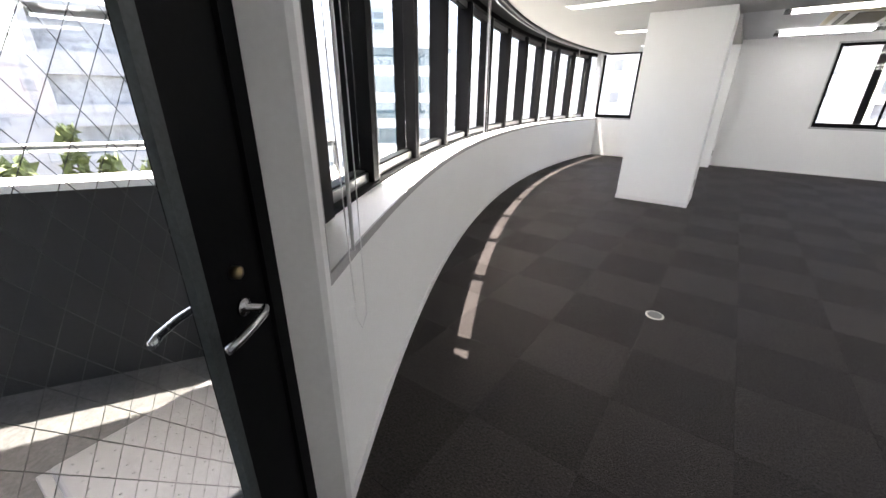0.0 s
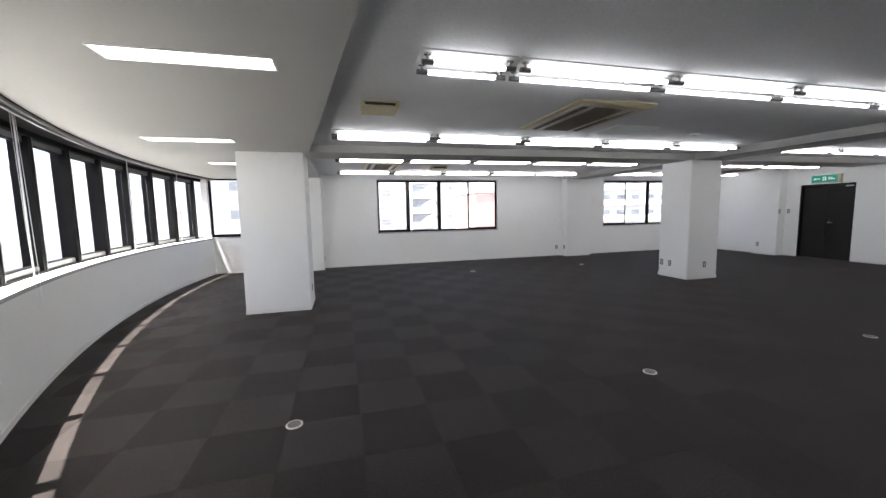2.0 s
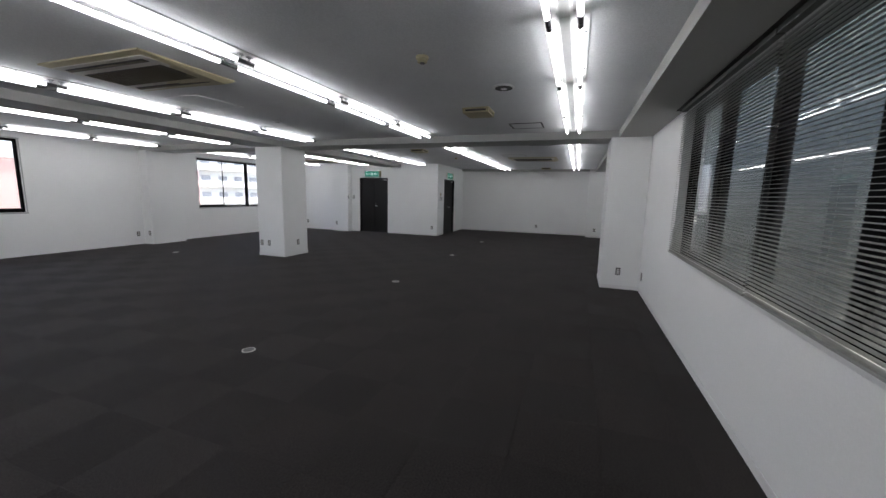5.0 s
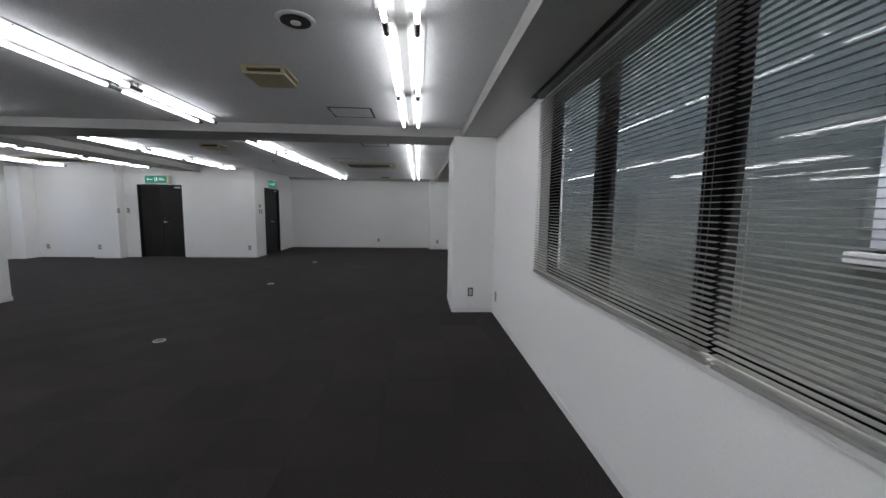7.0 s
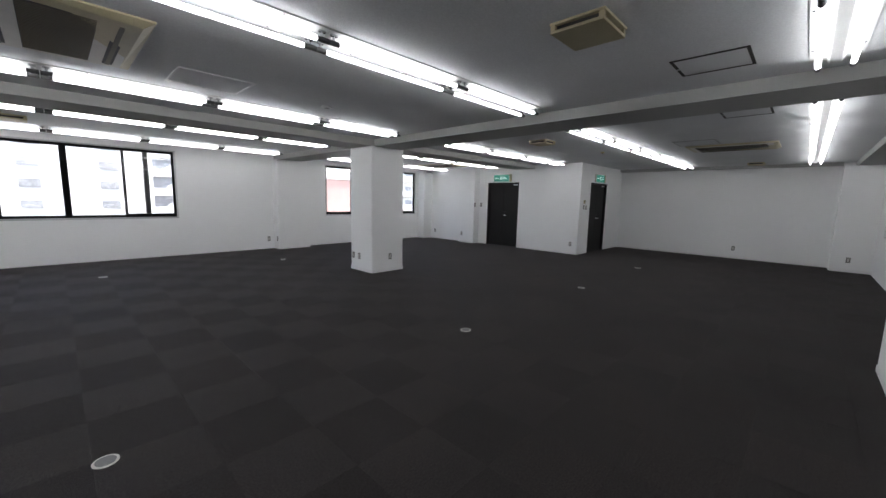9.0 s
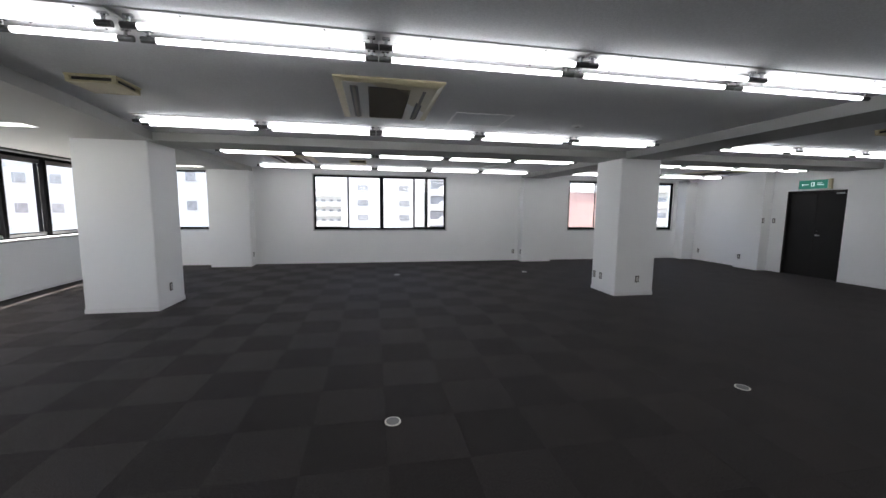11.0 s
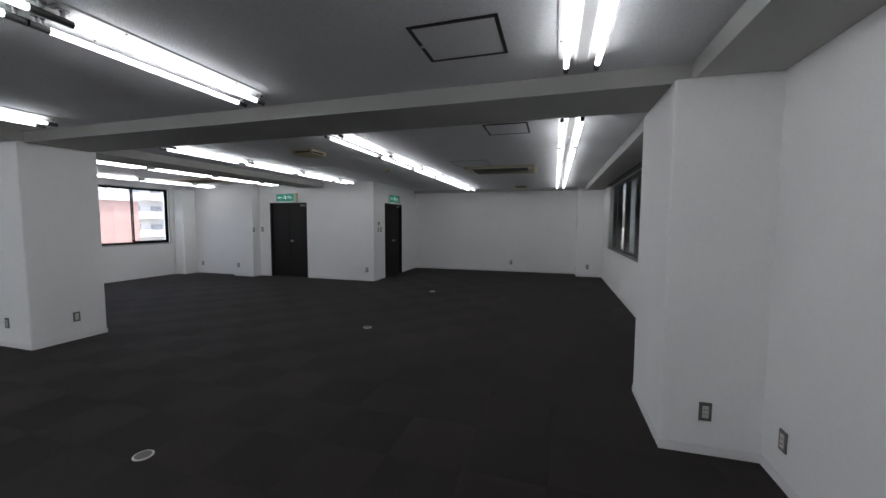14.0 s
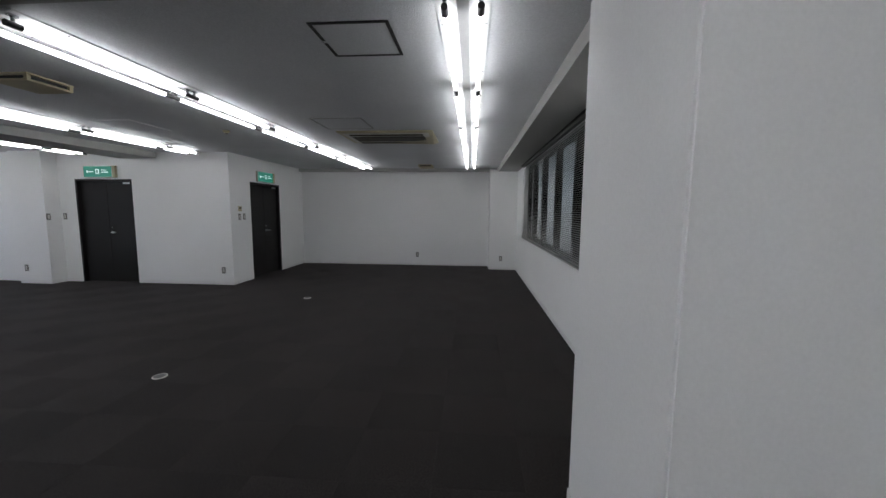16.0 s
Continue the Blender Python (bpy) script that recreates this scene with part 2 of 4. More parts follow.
def wall_y(name, x0, x1, y0, y1, openings, label, z1=CZ + 0.02):
    bm = bmesh.new()
    y = y0
    for a, b, lo, hi in sorted(openings):
        box(bm, x0, y, -0.02, x1, a, z1)
        if lo > 0:
            box(bm, x0, a, -0.02, x1, b, lo)
        box(bm, x0, a, hi, x1, b, z1)
        y = b
    box(bm, x0, y, -0.02, x1, y1, z1)
    return structure(name, bm, WALL, label, "wall")


W1, W2 = (1.71, 5.27, 0.90, 2.36), (9.02, 12.60, 0.90, 2.36)
WNW = (-2.44, -0.77, 0.92, 2.40)
S1, S2 = (1.60, 5.53, 0.88, 2.36), (9.9, 14.5, 0.88, 2.36)
D1 = (6.58, 7.75, 0.0, 2.0)
D2 = (13.88, 15.03, 0.0, 2.0)

wall_x("wall_north", YN, YN + 0.2, -2.6, 13.4, [W1, W2, WNW], "white papered wall with two wide windows")
wall_x("wall_south", YS - 0.2, YS, 0.3, XE + 0.2, [S1, S2], "white papered wall with blind-covered windows")
wall_y("wall_east", XE, XE + 0.2, YS, 4.83, [], "plain white papered end wall")
wall_y("wall_core", 13.225, 13.425, 4.63, 8.1, [D1], "white papered wall with a dark double door")
wall_x("wall_core_side", 4.63, 4.83, 13.425, XE, [D2], "white papered wall with a dark door")
bm = bmesh.new()
box(bm, 12.95, 8.1, -0.02, 13.4, 8.76, CZ + 0.02)
structure("wall_jog", bm, WALL, "white papered projection beside the door", "wall")
wall_y("wall_core_north", 13.15, 13.4, 8.76, YN, [], "white papered wall")
# columns and pilasters
for nm, b, lab in (("column_1", (7.43, 6.04, 8.19, 6.75), "white papered square column with outlets"),
                   ("column_2", (-0.68, 6.10, 0.235, 6.85), "white papered square column by the curved windows"),
                   ("pilaster_1", (7.44, YS - 0.02, 8.313, -0.415), "white papered pilaster on the window wall"),
                   ("pilaster_2", (15.71, YS, XE, -0.32), "white papered corner pilaster"),
                   ("pilaster_3", (7.45, 10.32, 8.33, YN), "white papered pilaster between the windows"),
                   ("pilaster_4", (-0.68, 10.22, 0.25, YN), "white papered pilaster beside the corner window"),
                   ("pilaster_5", (12.75, 10.30, 13.15, YN), "white papered corner pilaster")):
    bm = bmesh.new()
    box(bm, b[0], b[1], -0.02, b[2], b[3], BZ)
    bmesh.ops.bevel(bm, geom=[e for e in bm.edges if abs(e.verts[0].co.z - e.verts[1].co.z) > 1], offset=0.008, segments=2, affect="EDGES")
    structure(nm, bm, WALL, lab, "column" if "col" in nm else "pilaster")

def skirting(b, faces, h=0.06, t=0.005):
    """White vinyl baseboards on the named faces of a column's plan box."""
    bm = bmesh.new()
    x0, y0, x1, y1 = b
    for f in faces:
        if f == "s":
            box(bm, x0 - t, y0 - t, 0, x1 + t, y0 - 0.0005, h)
        elif f == "n":
            box(bm, x0 - t, y1 + 0.0005, 0, x1 + t, y1 + t, h)
        elif f == "w":
            box(bm, x0 - t, y0, 0, x0 - 0.0005, y1, h)
        elif f == "e":
            box(bm, x1 + 0.0005, y0, 0, x1 + t, y1, h)
    return structure("baseboard_1", bm, TRIM, "thin white vinyl baseboard", "baseboard")


skirting((7.43, 6.04, 8.19, 6.75), "swen")
skirting((-0.68, 6.10, 0.235, 6.85), "swen")
skirting((7.44, YS + 0.006, 8.313, -0.415), "wen")
skirting((15.71, YS + 0.006, XE, -0.32), "wn")
skirting((0.75, YS - 0.1, 7.434, YS), "n")
skirting((8.32, YS - 0.1, 15.70, YS), "n")
skirting((XE, -0.31, XE + 0.1, 4.624), "w")
skirting((13.225, 4.63, 13.3, 6.575), "w")
skirting((13.225, 7.756, 13.3, 8.09), "w")
skirting((13.22, 4.63, 13.875, 4.7), "s")
skirting((15.035, 4.63, XE - 0.006, 4.7), "s")
skirting((12.95, 8.1, 13.2, 8.76), "ws")
# ceiling and beams
outer = [arc(15.47, A0 + 1 - (A0 + 1 - A1 + 1) * i / 60) for i in range(61)]
bm = bmesh.new()
prism(bm, outer + [(XE + 0.2, YN + 0.2), (XE + 0.2, YS - 0.2), (0.2, YS - 0.2)], CZ, CZ + 0.3)
structure("ceiling", bm, CEIL, "pale ceiling boards with a fine fissured relief", "ceiling")
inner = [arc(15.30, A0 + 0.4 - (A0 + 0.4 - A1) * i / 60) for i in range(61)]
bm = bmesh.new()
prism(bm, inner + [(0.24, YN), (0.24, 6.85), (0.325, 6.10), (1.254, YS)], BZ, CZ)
structure("ceiling_soffit", bm, SOFFIT_SHADE, "lower white soffit along the curved windows, shade in its colour", "ceiling")
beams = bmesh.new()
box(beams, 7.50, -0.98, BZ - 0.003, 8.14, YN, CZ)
structure("beam_1", beams, SOFFIT_SHADE, "shallow white boxed ceiling beam, darkened as shade", "beam")
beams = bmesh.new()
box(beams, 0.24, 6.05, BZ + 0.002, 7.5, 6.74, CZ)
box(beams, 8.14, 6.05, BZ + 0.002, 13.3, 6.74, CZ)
structure("beam_2", beams, SOFFIT_SHADE, "shallow white boxed ceiling beam, darkened as shade", "beam")
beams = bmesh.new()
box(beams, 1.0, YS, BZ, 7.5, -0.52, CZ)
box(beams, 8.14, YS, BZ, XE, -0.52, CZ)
structure("beam_3", beams, SOFFIT_SHADE, "white boxed beam above the blinds, darkened as shade", "beam")

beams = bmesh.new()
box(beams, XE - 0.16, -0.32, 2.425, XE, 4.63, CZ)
structure("beam_4", beams, SOFFIT_SHADE, "shallow white bulkhead along the end wall, darkened as shade", "beam")

# curved window wall
bm = bmesh.new()
arc_body(bm, CR, CR + 0.16, A0, 31.2, -0.02, SILLZ - 0.03)
arc_body(bm, CR, CR + 0.40, 31.2, A1 - 1, -0.02, SILLZ - 0.03)
arc_body(bm, CR + 0.20, CR + 0.33, 31.2, A1 - 1, 2.40, CZ)
arc_body(bm, CR, CR + 0.16, A0, OP0, SILLZ - 0.03, BZ)
structure("wall_curved", bm, WALL, "low white curved wall below a band of windows", "wall", False)
bm = bmesh.new()
arc_body(bm, CR - 0.004, CR + 0.155, OP0, 31.2, SILLZ - 0.029, SILLZ)
arc_body(bm, CR - 0.004, CR + 0.38, 31.2, A1, SILLZ - 0.029, SILLZ)
structure("window_sill", bm, TRIM, "deep white curved window sill in sunlight", "sill")
bm = bmesh.new()
arc_body(bm, CR - 0.008, CR, OP0 + 0.10, A1, SILLZ - 0.033, SILLZ + 0.002)
arc_body(bm, CR - 0.008, CR + 0.012, OP0 + 0.10, OP0 - 0.02, SILLZ + 0.002, BZ - 0.003)
structure("trim_2", bm, EDGING, "thin grey edging round the curved window opening", "trim")
bm = bmesh.new()
arc_body(bm, CR - 0.008, CR, A0, A1, 0.0, 0.05)
structure("baseboard", bm, TRIM, "thin white baseboard along the curved wall", "baseboard")
win = thing("window_1", pose(0, 0, 0), "curved band of tall windows in black aluminium frames", "window", kind="structure")
bm = bmesh.new()
arc_body(bm, CR + 0.19, CR + 0.35, 31.25, A1, SILLZ, SILLZ + 0.018)
arc_body(bm, CR + 0.19, CR + 0.33, 31.25, A1, 2.315, 2.41)
arc_body(bm, CR - 0.10, CR + 0.19, OP0, A1, BZ - 0.014, BZ - 0.002)
part("window_frame", bm, BLACK, win)
bm = bmesh.new()
arc_body(bm, CR + 0.155, CR + 0.34, OP0 - 0.02, 29.75, SILLZ + 0.02, 2.315)
part("jamb_panel", bm, BLACK, win, "wide black end panel")
angles = [29.75] + [MULL0 - MSTEP * k for k in range(11)]
for a in angles[1:]:
    bm = bmesh.new()
    arc_body(bm, CR + 0.20, CR + 0.36, a + 0.13, a - 0.15, SILLZ + 0.02, 2.315)
    mull = part("mullion", bm, BLACK, win)
    bm = bmesh.new()
    arc_body(bm, CR + 0.197, CR + 0.215, a - 0.152, a - 0.19, SILLZ + 0.02, 2.315)
    part("edge_strip", bm, RAIL, mull, "worn bare aluminium edge")
for k, (a, b) in enumerate(zip(angles, angles[1:])):
    bm = bmesh.new()
    arc_body(bm, CR + 0.278, CR + 0.284, a - 0.15, b + 0.13, 0.97, 2.27)
    g = part("pane", bm, GLASS, win)
    g.visible_shadow = False
    bm = bmesh.new()
    arc_body(bm, CR + 0.235, CR + 0.325, a - 0.15, b + 0.13, SILLZ + 0.02, 0.985)
    part("bottom_rail", bm, RAIL, win, "worn grey aluminium sash rail")
    bm = bmesh.new()
    arc_body(bm, CR + 0.25, CR + 0.315, a - 0.15, b + 0.13, 0.986, 0.998)
    arc_body(bm, CR + 0.25, CR + 0.315, a - 0.15, b + 0.13, 2.25, 2.258)
    part("gasket", bm, BLACK, win)
    bm = bmesh.new()
    arc_body(bm, CR + 0.245, CR + 0.32, a - 0.15, b + 0.13, 2.259, 2.314)
    part("top_rail", bm, RAILD, win, "dull grey top sash rail")
    if k in (5, 9):
        # a cam handle low on the sash stile
        x, y = arc(CR + 0.235, b + 0.17)
        q = math.atan2(CY - y, CX - x)
        h = part("sash_handle", bevelled(-0.012, -0.010, -0.06, 0.022, 0.010, 0.02, 0.004), BLACK, win, at=pose(x, y, 1.32, 0, 0, math.degrees(q)))
        part("lever", bevelled(0.022, -0.008, -0.012, 0.036, 0.008, 0.10, 0.004), BLACK, h)

# entrance door beside the curved wall, in its own axes: along the door, inwards, up
DO, DU, DN = Vector((-0.268, 0.522, 0)), Vector((0.524, -0.851, 0)), Vector((0.851, 0.524, 0))
DM = Matrix(((DU.x, DN.x, 0, DO.x), (DU.y, DN.y, 0, DO.y), (0, 0, 1, 0), (0, 0, 0, 1)))
bm = bmesh.new()
box(bm, 0.0, -0.10, 2.08, 0.95, 0.10, CZ)
box(bm, 0.95, -0.10, -0.02, 1.95, 0.10, CZ)
structure("wall_entrance", bm, WALL, "white wall round the glazed door", "wall").matrix_basis = DM
bm = bmesh.new()
prism(bm, [(-0.06, -0.14), (0.0, -0.14), (0.0, 0.022), (-0.031, 0.10), (-0.043, 0.112), (-0.07, 0.112)], -0.02, CZ)
structure("trim_1", bm, TRIM, "pale grey jamb lining and corner bead", "trim").matrix_basis = DM
door = thing("door_3", DM, "black steel door with a wired glass pane, closed", "door", kind="structure")
bm = bmesh.new()
box(bm, 0.0, -0.06, 0.0, 0.045, 0.02, 2.08)
box(bm, 0.905, -0.06, 0.0, 0.95, 0.02, 2.08)
box(bm, 0.045, -0.06, 2.03, 0.905, 0.02, 2.08)
part("door_frame", bm, BLACK, door)
bm = bmesh.new()
box(bm, 0.047, -0.03, 0.01, 0.213, 0.01, 2.028)
box(bm, 0.76, -0.03, 0.01, 0.903, 0.01, 2.028)
box(bm, 0.213, -0.03, 0.01, 0.76, 0.01, 0.15)
box(bm, 0.213, -0.03, 1.90, 0.76, 0.01, 2.028)
part("door_leaf", bm, BLACK, door)
bm = bmesh.new()
for a in ((0.214, 0.0, 0.152, 0.240, 0.016, 1.898), (0.735, 0.0, 0.152, 0.759, 0.016, 1.898), (0.240, 0.0, 0.152, 0.735, 0.016, 0.178), (0.240, 0.0, 1.872, 0.735, 0.016, 1.898)):
    box(bm, *a)
part("glazing_bead", bm, GASKET, door, "dark green-grey dusty glazing bead")
g = part("pane", solid(0.228, -0.013, 0.16, 0.75, -0.007, 1.89), GLASS, door)
g.visible_shadow = False
bm = bmesh.new()
for k in range(-28, 28):
    for s in (-1, 1):
        # one slanting wire of the mesh, clipped to the pane
        c = k * 0.072
        pts = [(x, 1.0 + s * (x - 0.5) * 1.5 + c) for x in (0.228, 0.75)]
        (xa, za), (xb, zb) = pts
        t0, t1 = 0.0, 1.0
        for lim, sg in ((0.16, 1), (1.89, -1)):
            fa, fb = sg * (za - lim), sg * (zb - lim)
            if fa < 0 and fb < 0:
                t0, t1 = 1.0, 0.0
            elif fa < 0:
                t0 = max(t0, fa / (fa - fb))
            elif fb < 0:
                t1 = min(t1, fa / (fa - fb))
        if t1 - t0 > 0.02:
            rod(bm, (xa + (xb - xa) * t0, -0.010, za + (zb - za) * t0), (xa + (xb - xa) * t1, -0.010, za + (zb - za) * t1), 0.0006, 4)
part("wire_mesh", bm, WIRE, door, "thin crossing wires inside the glass")
bm = bmesh.new()
lathe(bm, [(0.013, 0), (0.013, 0.014), (0.009, 0.016), (0.0, 0.016)], 18, Matrix.Translation((0.137, 0.01, 1.065)) @ pose(0, 0, 0, -90))
part("lock_cylinder", bm, BRASS, door, "worn brass lock cylinder", smooth=True)
for sgn, nm in ((1, "door_handle"), (-1, "outer_handle")):
    y0 = 0.01 if sgn > 0 else -0.03
    bm = bmesh.new()
    lathe(bm, [(0.019, 0), (0.019, 0.006), (0.011, 0.009), (0.008, 0.012), (0.008, 0.05), (0.0, 0.05)], 18, Matrix.Translation((0.13, y0, 0.985)) @ pose(0, 0, 0, -90 * sgn))
    pipe(bm, [(0.128, y0 + sgn * 0.045, 0.985), (0.15, y0 + sgn * 0.055, 0.985), (0.19, y0 + sgn * 0.058, 0.985), (0.235, y0 + sgn * 0.056, 0.982), (0.258, y0 + sgn * 0.05, 0.978)], 0.0085, 10)
    part(nm, bm, STEEL, door, "brushed steel lever handle", smooth=True)

# floor slab; its carpet tiles come last
fl = bmesh.new()
prism(fl, [arc(15.45, A0 - (A0 - A1) * i / 40) for i in range(41)] + [(XE + 0.1, YN + 0.1), (XE + 0.1, YS - 0.1), (0.6, YS - 0.1)], -0.2, -0.006)
floor = structure("floor", fl, CARPET_A, "dark grey carpet tiles laid in a faint chequer", "floor")

# ---------------------------------------------------------------- windows and doors


def sliding_window(name, x0, x1, z0, z1, y, n, label):
    w = thing(name, pose(0, 0, 0), label, "window", kind="structure")
    bm = bmesh.new()
    f = 0.035
    box(bm, x0, y, z0, x0 + f, y + 0.07, z1)
    box(bm, x1 - f, y, z0, x1, y + 0.07, z1)
    box(bm, x0 + f, y, z0, x1 - f, y + 0.07, z0 + f)
    box(bm, x0 + f, y, z1 - f, x1 - f, y + 0.07, z1)
    mid = (x0 + x1) / 2
    if n in (2, 4):
        box(bm, mid - 0.035, y - 0.005, z0 + f, mid + 0.035, y + 0.07, z1 - f)
    part("window_frame", bm, BLACK, w)
    step = (x1 - x0) / n
    for k in range(n):
        a, b = x0 + step * k + (0.03 if k in (0, 2) else 0), x0 + step * (k + 1) - (0.03 if k in (1, n - 1) else 0)
        inner = k in (0, 3)
        yy = y + (0.012 if inner else 0.04)
        lo, t = z0 + f, (0.045 if inner else 0.018)
        bm = bmesh.new()
        box(bm, a, yy, lo, a + 0.022, yy + 0.022, z1 - f)
        box(bm, b - 0.022, yy, lo, b, yy + 0.022, z1 - f)
        box(bm, a + 0.022, yy, lo, b - 0.022, yy + 0.022, lo + t)
        box(bm, a + 0.022, yy, z1 - f - 0.02, b - 0.022, yy + 0.022, z1 - f)
        sash = part("sash", bm, BLACK, w)
        g = part("pane", solid(a + 0.018, yy + 0.009, lo + 0.01, b - 0.018, yy + 0.014, z1 - f - 0.01), GLASS, sash)
        g.visible_shadow = False
        if inner:
            e = b - 0.02 if k == 0 else a + 0.004
            part("latch", bevelled(e, yy - 0.012, (z0 + z1) / 2 - 0.03, e + 0.016, yy + 0.002, (z0 + z1) / 2 + 0.03, 0.003), HOLDER, sash)
    bm = bmesh.new()
    for a in ((x0 - 0.03, z0 - 0.03, x1 + 0.03, z0 - 0.002), (x0 - 0.03, z1 + 0.002, x1 + 0.03, z1 + 0.02), (x0 - 0.02, z0, x0 - 0.002, z1), (x1 + 0.002, z0, x1 + 0.02, z1)):
        box(bm, a[0], y - 0.045, a[1], a[2], y - 0.03, a[3])
    part("casing", bm, CASING, w, "thin grey casing strip")
    return w


sliding_window("window_2", *W1, YN + 0.04, 4, "wide four-pane sliding window in a black frame, closed")
sliding_window("window_3", *W2, YN + 0.04, 4, "wide four-pane sliding window in a black frame, closed")
sliding_window("window_4", *WNW, YN + 0.04, 2, "corner window in a black frame beside the curved band")


def dark_window(name, x0, x1, z0, z1, mulls, label):
    w = thing(name, pose(0, 0, 0), label, "window", kind="structure")
    bm = bmesh.new()
    y0, y1 = YS - 0.16, YS - 0.08
    for a, b, c, d in ((x0, z0, x0 + 0.05, z1), (x1 - 0.05, z0, x1, z1), (x0 + 0.05, z0, x1 - 0.05, z0 + 0.05), (x0 + 0.05, z1 - 0.05, x1 - 0.05, z1)):
        box(bm, a, y0, b, c, y1, d)
    part("window_frame", bm, BLACK, w)
    for m in mulls:
        part("mullion", solid(m - 0.05, y0 - 0.004, z0 + 0.05, m + 0.05, y1 + 0.004, z1 - 0.05), BLACK, w)
    xs = [x0 + 0.05] + list(mulls) + [x1 - 0.05]
    for a, b in zip(xs, xs[1:]):
        part("pane", solid(a, YS - 0.125, z0 + 0.045, b, YS - 0.119, z1 - 0.045), GLASS, w).visible_shadow = False
    part("window_sill", bevelled(x0 - 0.03, YS - 0.10, z0 - 0.03, x1 + 0.03, YS + 0.012, z0 - 0.003, 0.004), TRIM, w)
    return w


dark_window("window_5", *S1, (2.82, 3.745, 4.66), "wide window in a black frame behind closed slats")
dark_window("window_6", *S2, (10.9, 11.9, 12.9, 13.8), "wide window in a black frame behind slats")


def blind(x0, x1, z0, z1, y):
    b = thing("venetian_blind", pose((x0 + x1) / 2, y, z0), "lowered grey aluminium venetian blind with tilted slats", "blind", "venetian blinds")
    w = (x1 - x0) / 2
    h = z1 - z0
    part("headrail", bevelled(-w, -0.02, h - 0.035, w, 0.025, h, 0.003), SLATRAIL, b)
    part("bottom_rail", bevelled(-w, -0.012, 0.0, w, 0.012, 0.014, 0.003), SLAT, b)
    n = int((h - 0.06) / 0.0225)
    me = None
    for k in range(n):
        if me is None:
            bm = bmesh.new()
            prof = [(-0.0125, -0.0012), (-0.005, 0.0006), (0.005, 0.0006), (0.0125, -0.0012)]
            va = [[bm.verts.new((s * w, p, q + e)) for p, q in prof for e in ((0.0, 0.0004))] for s in (-1, 1)]
            for i in range(3):
                a = 2 * i
                bm.faces.new((va[0][a + 1], va[1][a + 1], va[1][a + 3], va[0][a + 3]))
                bm.faces.new((va[0][a], va[0][a + 2], va[1][a + 2], va[1][a]))
            bm.faces.new((va[0][0], va[1][0], va[1][1], va[0][1]))
            bm.faces.new((va[0][6], va[0][7], va[1][7], va[1][6]))
            o = part("slat", bm, SLAT, b)
            me = o.data
        else:
            o = new("slat", me)
            o.parent = b
        o.matrix_basis = pose(random.uniform(-0.002, 0.002), 0, 0.026 + k * 0.0225, -7 + random.uniform(-1.5, 1.5), 0, 0)
    for f in (-0.93, -0.33, 0.33, 0.93):
        bm = bmesh.new()
        for yy in (-0.0135, 0.0135):
            box(bm, f * w - 0.0005, yy - 0.0005, 0.01, f * w + 0.0005, yy + 0.0005, h - 0.03)
        part("ladder_cord", bm, SLAT, b)
    return b


blind(S1[0] - 0.03, 3.55, 0.885, BZ - 0.004, YS + 0.02)
blind(3.57, S1[1] + 0.03, 0.885, BZ - 0.004, YS + 0.02)
blind(S2[0] - 0.03, 12.2, 0.885, BZ - 0.004, YS + 0.02)
blind(12.22, S2[1] + 0.03, 0.885, BZ - 0.004, YS + 0.02)


for x0, x1 in ((S1[0] - 0.12, S1[1] + 0.14), (S2[0] - 0.12, S2[1] + 0.14)):
    structure("trim_3", solid(x0, YS + 0.001, BZ - 0.0035, x1, YS + 0.075, BZ - 0.0005), GRILLE, "dark blind pocket under the beam", "trim")


def dark_door(name, at, w, label):
    """A pair of dark leaves in a recess; local x along the wall, y out of the room."""
    d = thing(name, at, label, "door", kind="structure")
    bm = bmesh.new()
    box(bm, 0, -0.006, 0, 0.035, 0.13, 2.0)
    box(bm, w - 0.035, -0.006, 0, w, 0.13, 2.0)
    box(bm, 0.035, -0.006, 1.965, w - 0.035, 0.13, 2.0)
    part("door_frame", bm, BROWN, d)
    for a, b, h in ((0.037, w / 2 - 0.002, False), (w / 2 + 0.002, w - 0.037, True)):
        leaf = part("door_leaf", bevelled(a, 0.06, 0.008, b, 0.10, 1.962, 0.003), BROWN, d)
        if h:
            bm = bmesh.new()
            lathe(bm, [(0.024, 0), (0.024, 0.006), (0.010, 0.01), (0.010, 0.045), (0.0, 0.045)], 16, Matrix.Translation((a + 0.055, 0.06, 0.98)) @ pose(0, 0, 0, 90))
            pipe(bm, [(a + 0.053, 0.02, 0.98), (a + 0.08, 0.014, 0.98), (a + 0.15, 0.016, 0.978)], 0.009, 8)
            part("door_handle", bm, SILVER, leaf, "satin metal lever handle", smooth=True)
            bm = bmesh.new()
            rod(bm, (a + 0.055, 0.06, 1.07), (a + 0.055, 0.05, 1.07), 0.016, 14)
            part("lock_cylinder", bm, STEEL, leaf, smooth=True)
            part("closer_plate", bevelled(b - 0.19, 0.045, 1.915, b - 0.03, 0.06, 1.945, 0.003), SILVER, leaf, "silver door closer plate")
    part("back_panel", solid(-0.02, 0.132, 0, w + 0.02, 0.15, 2.02), BROWN, d)
    return d


dark_door("door_1", pose(13.225, D1[1], 0, 0, 0, -90), D1[1] - D1[0], "dark brown steel double door, closed, in a recess")
dark_door("door_2", pose(D2[0], 4.63, 0), D2[1] - D2[0], "dark brown steel double door, closed, in a recess")


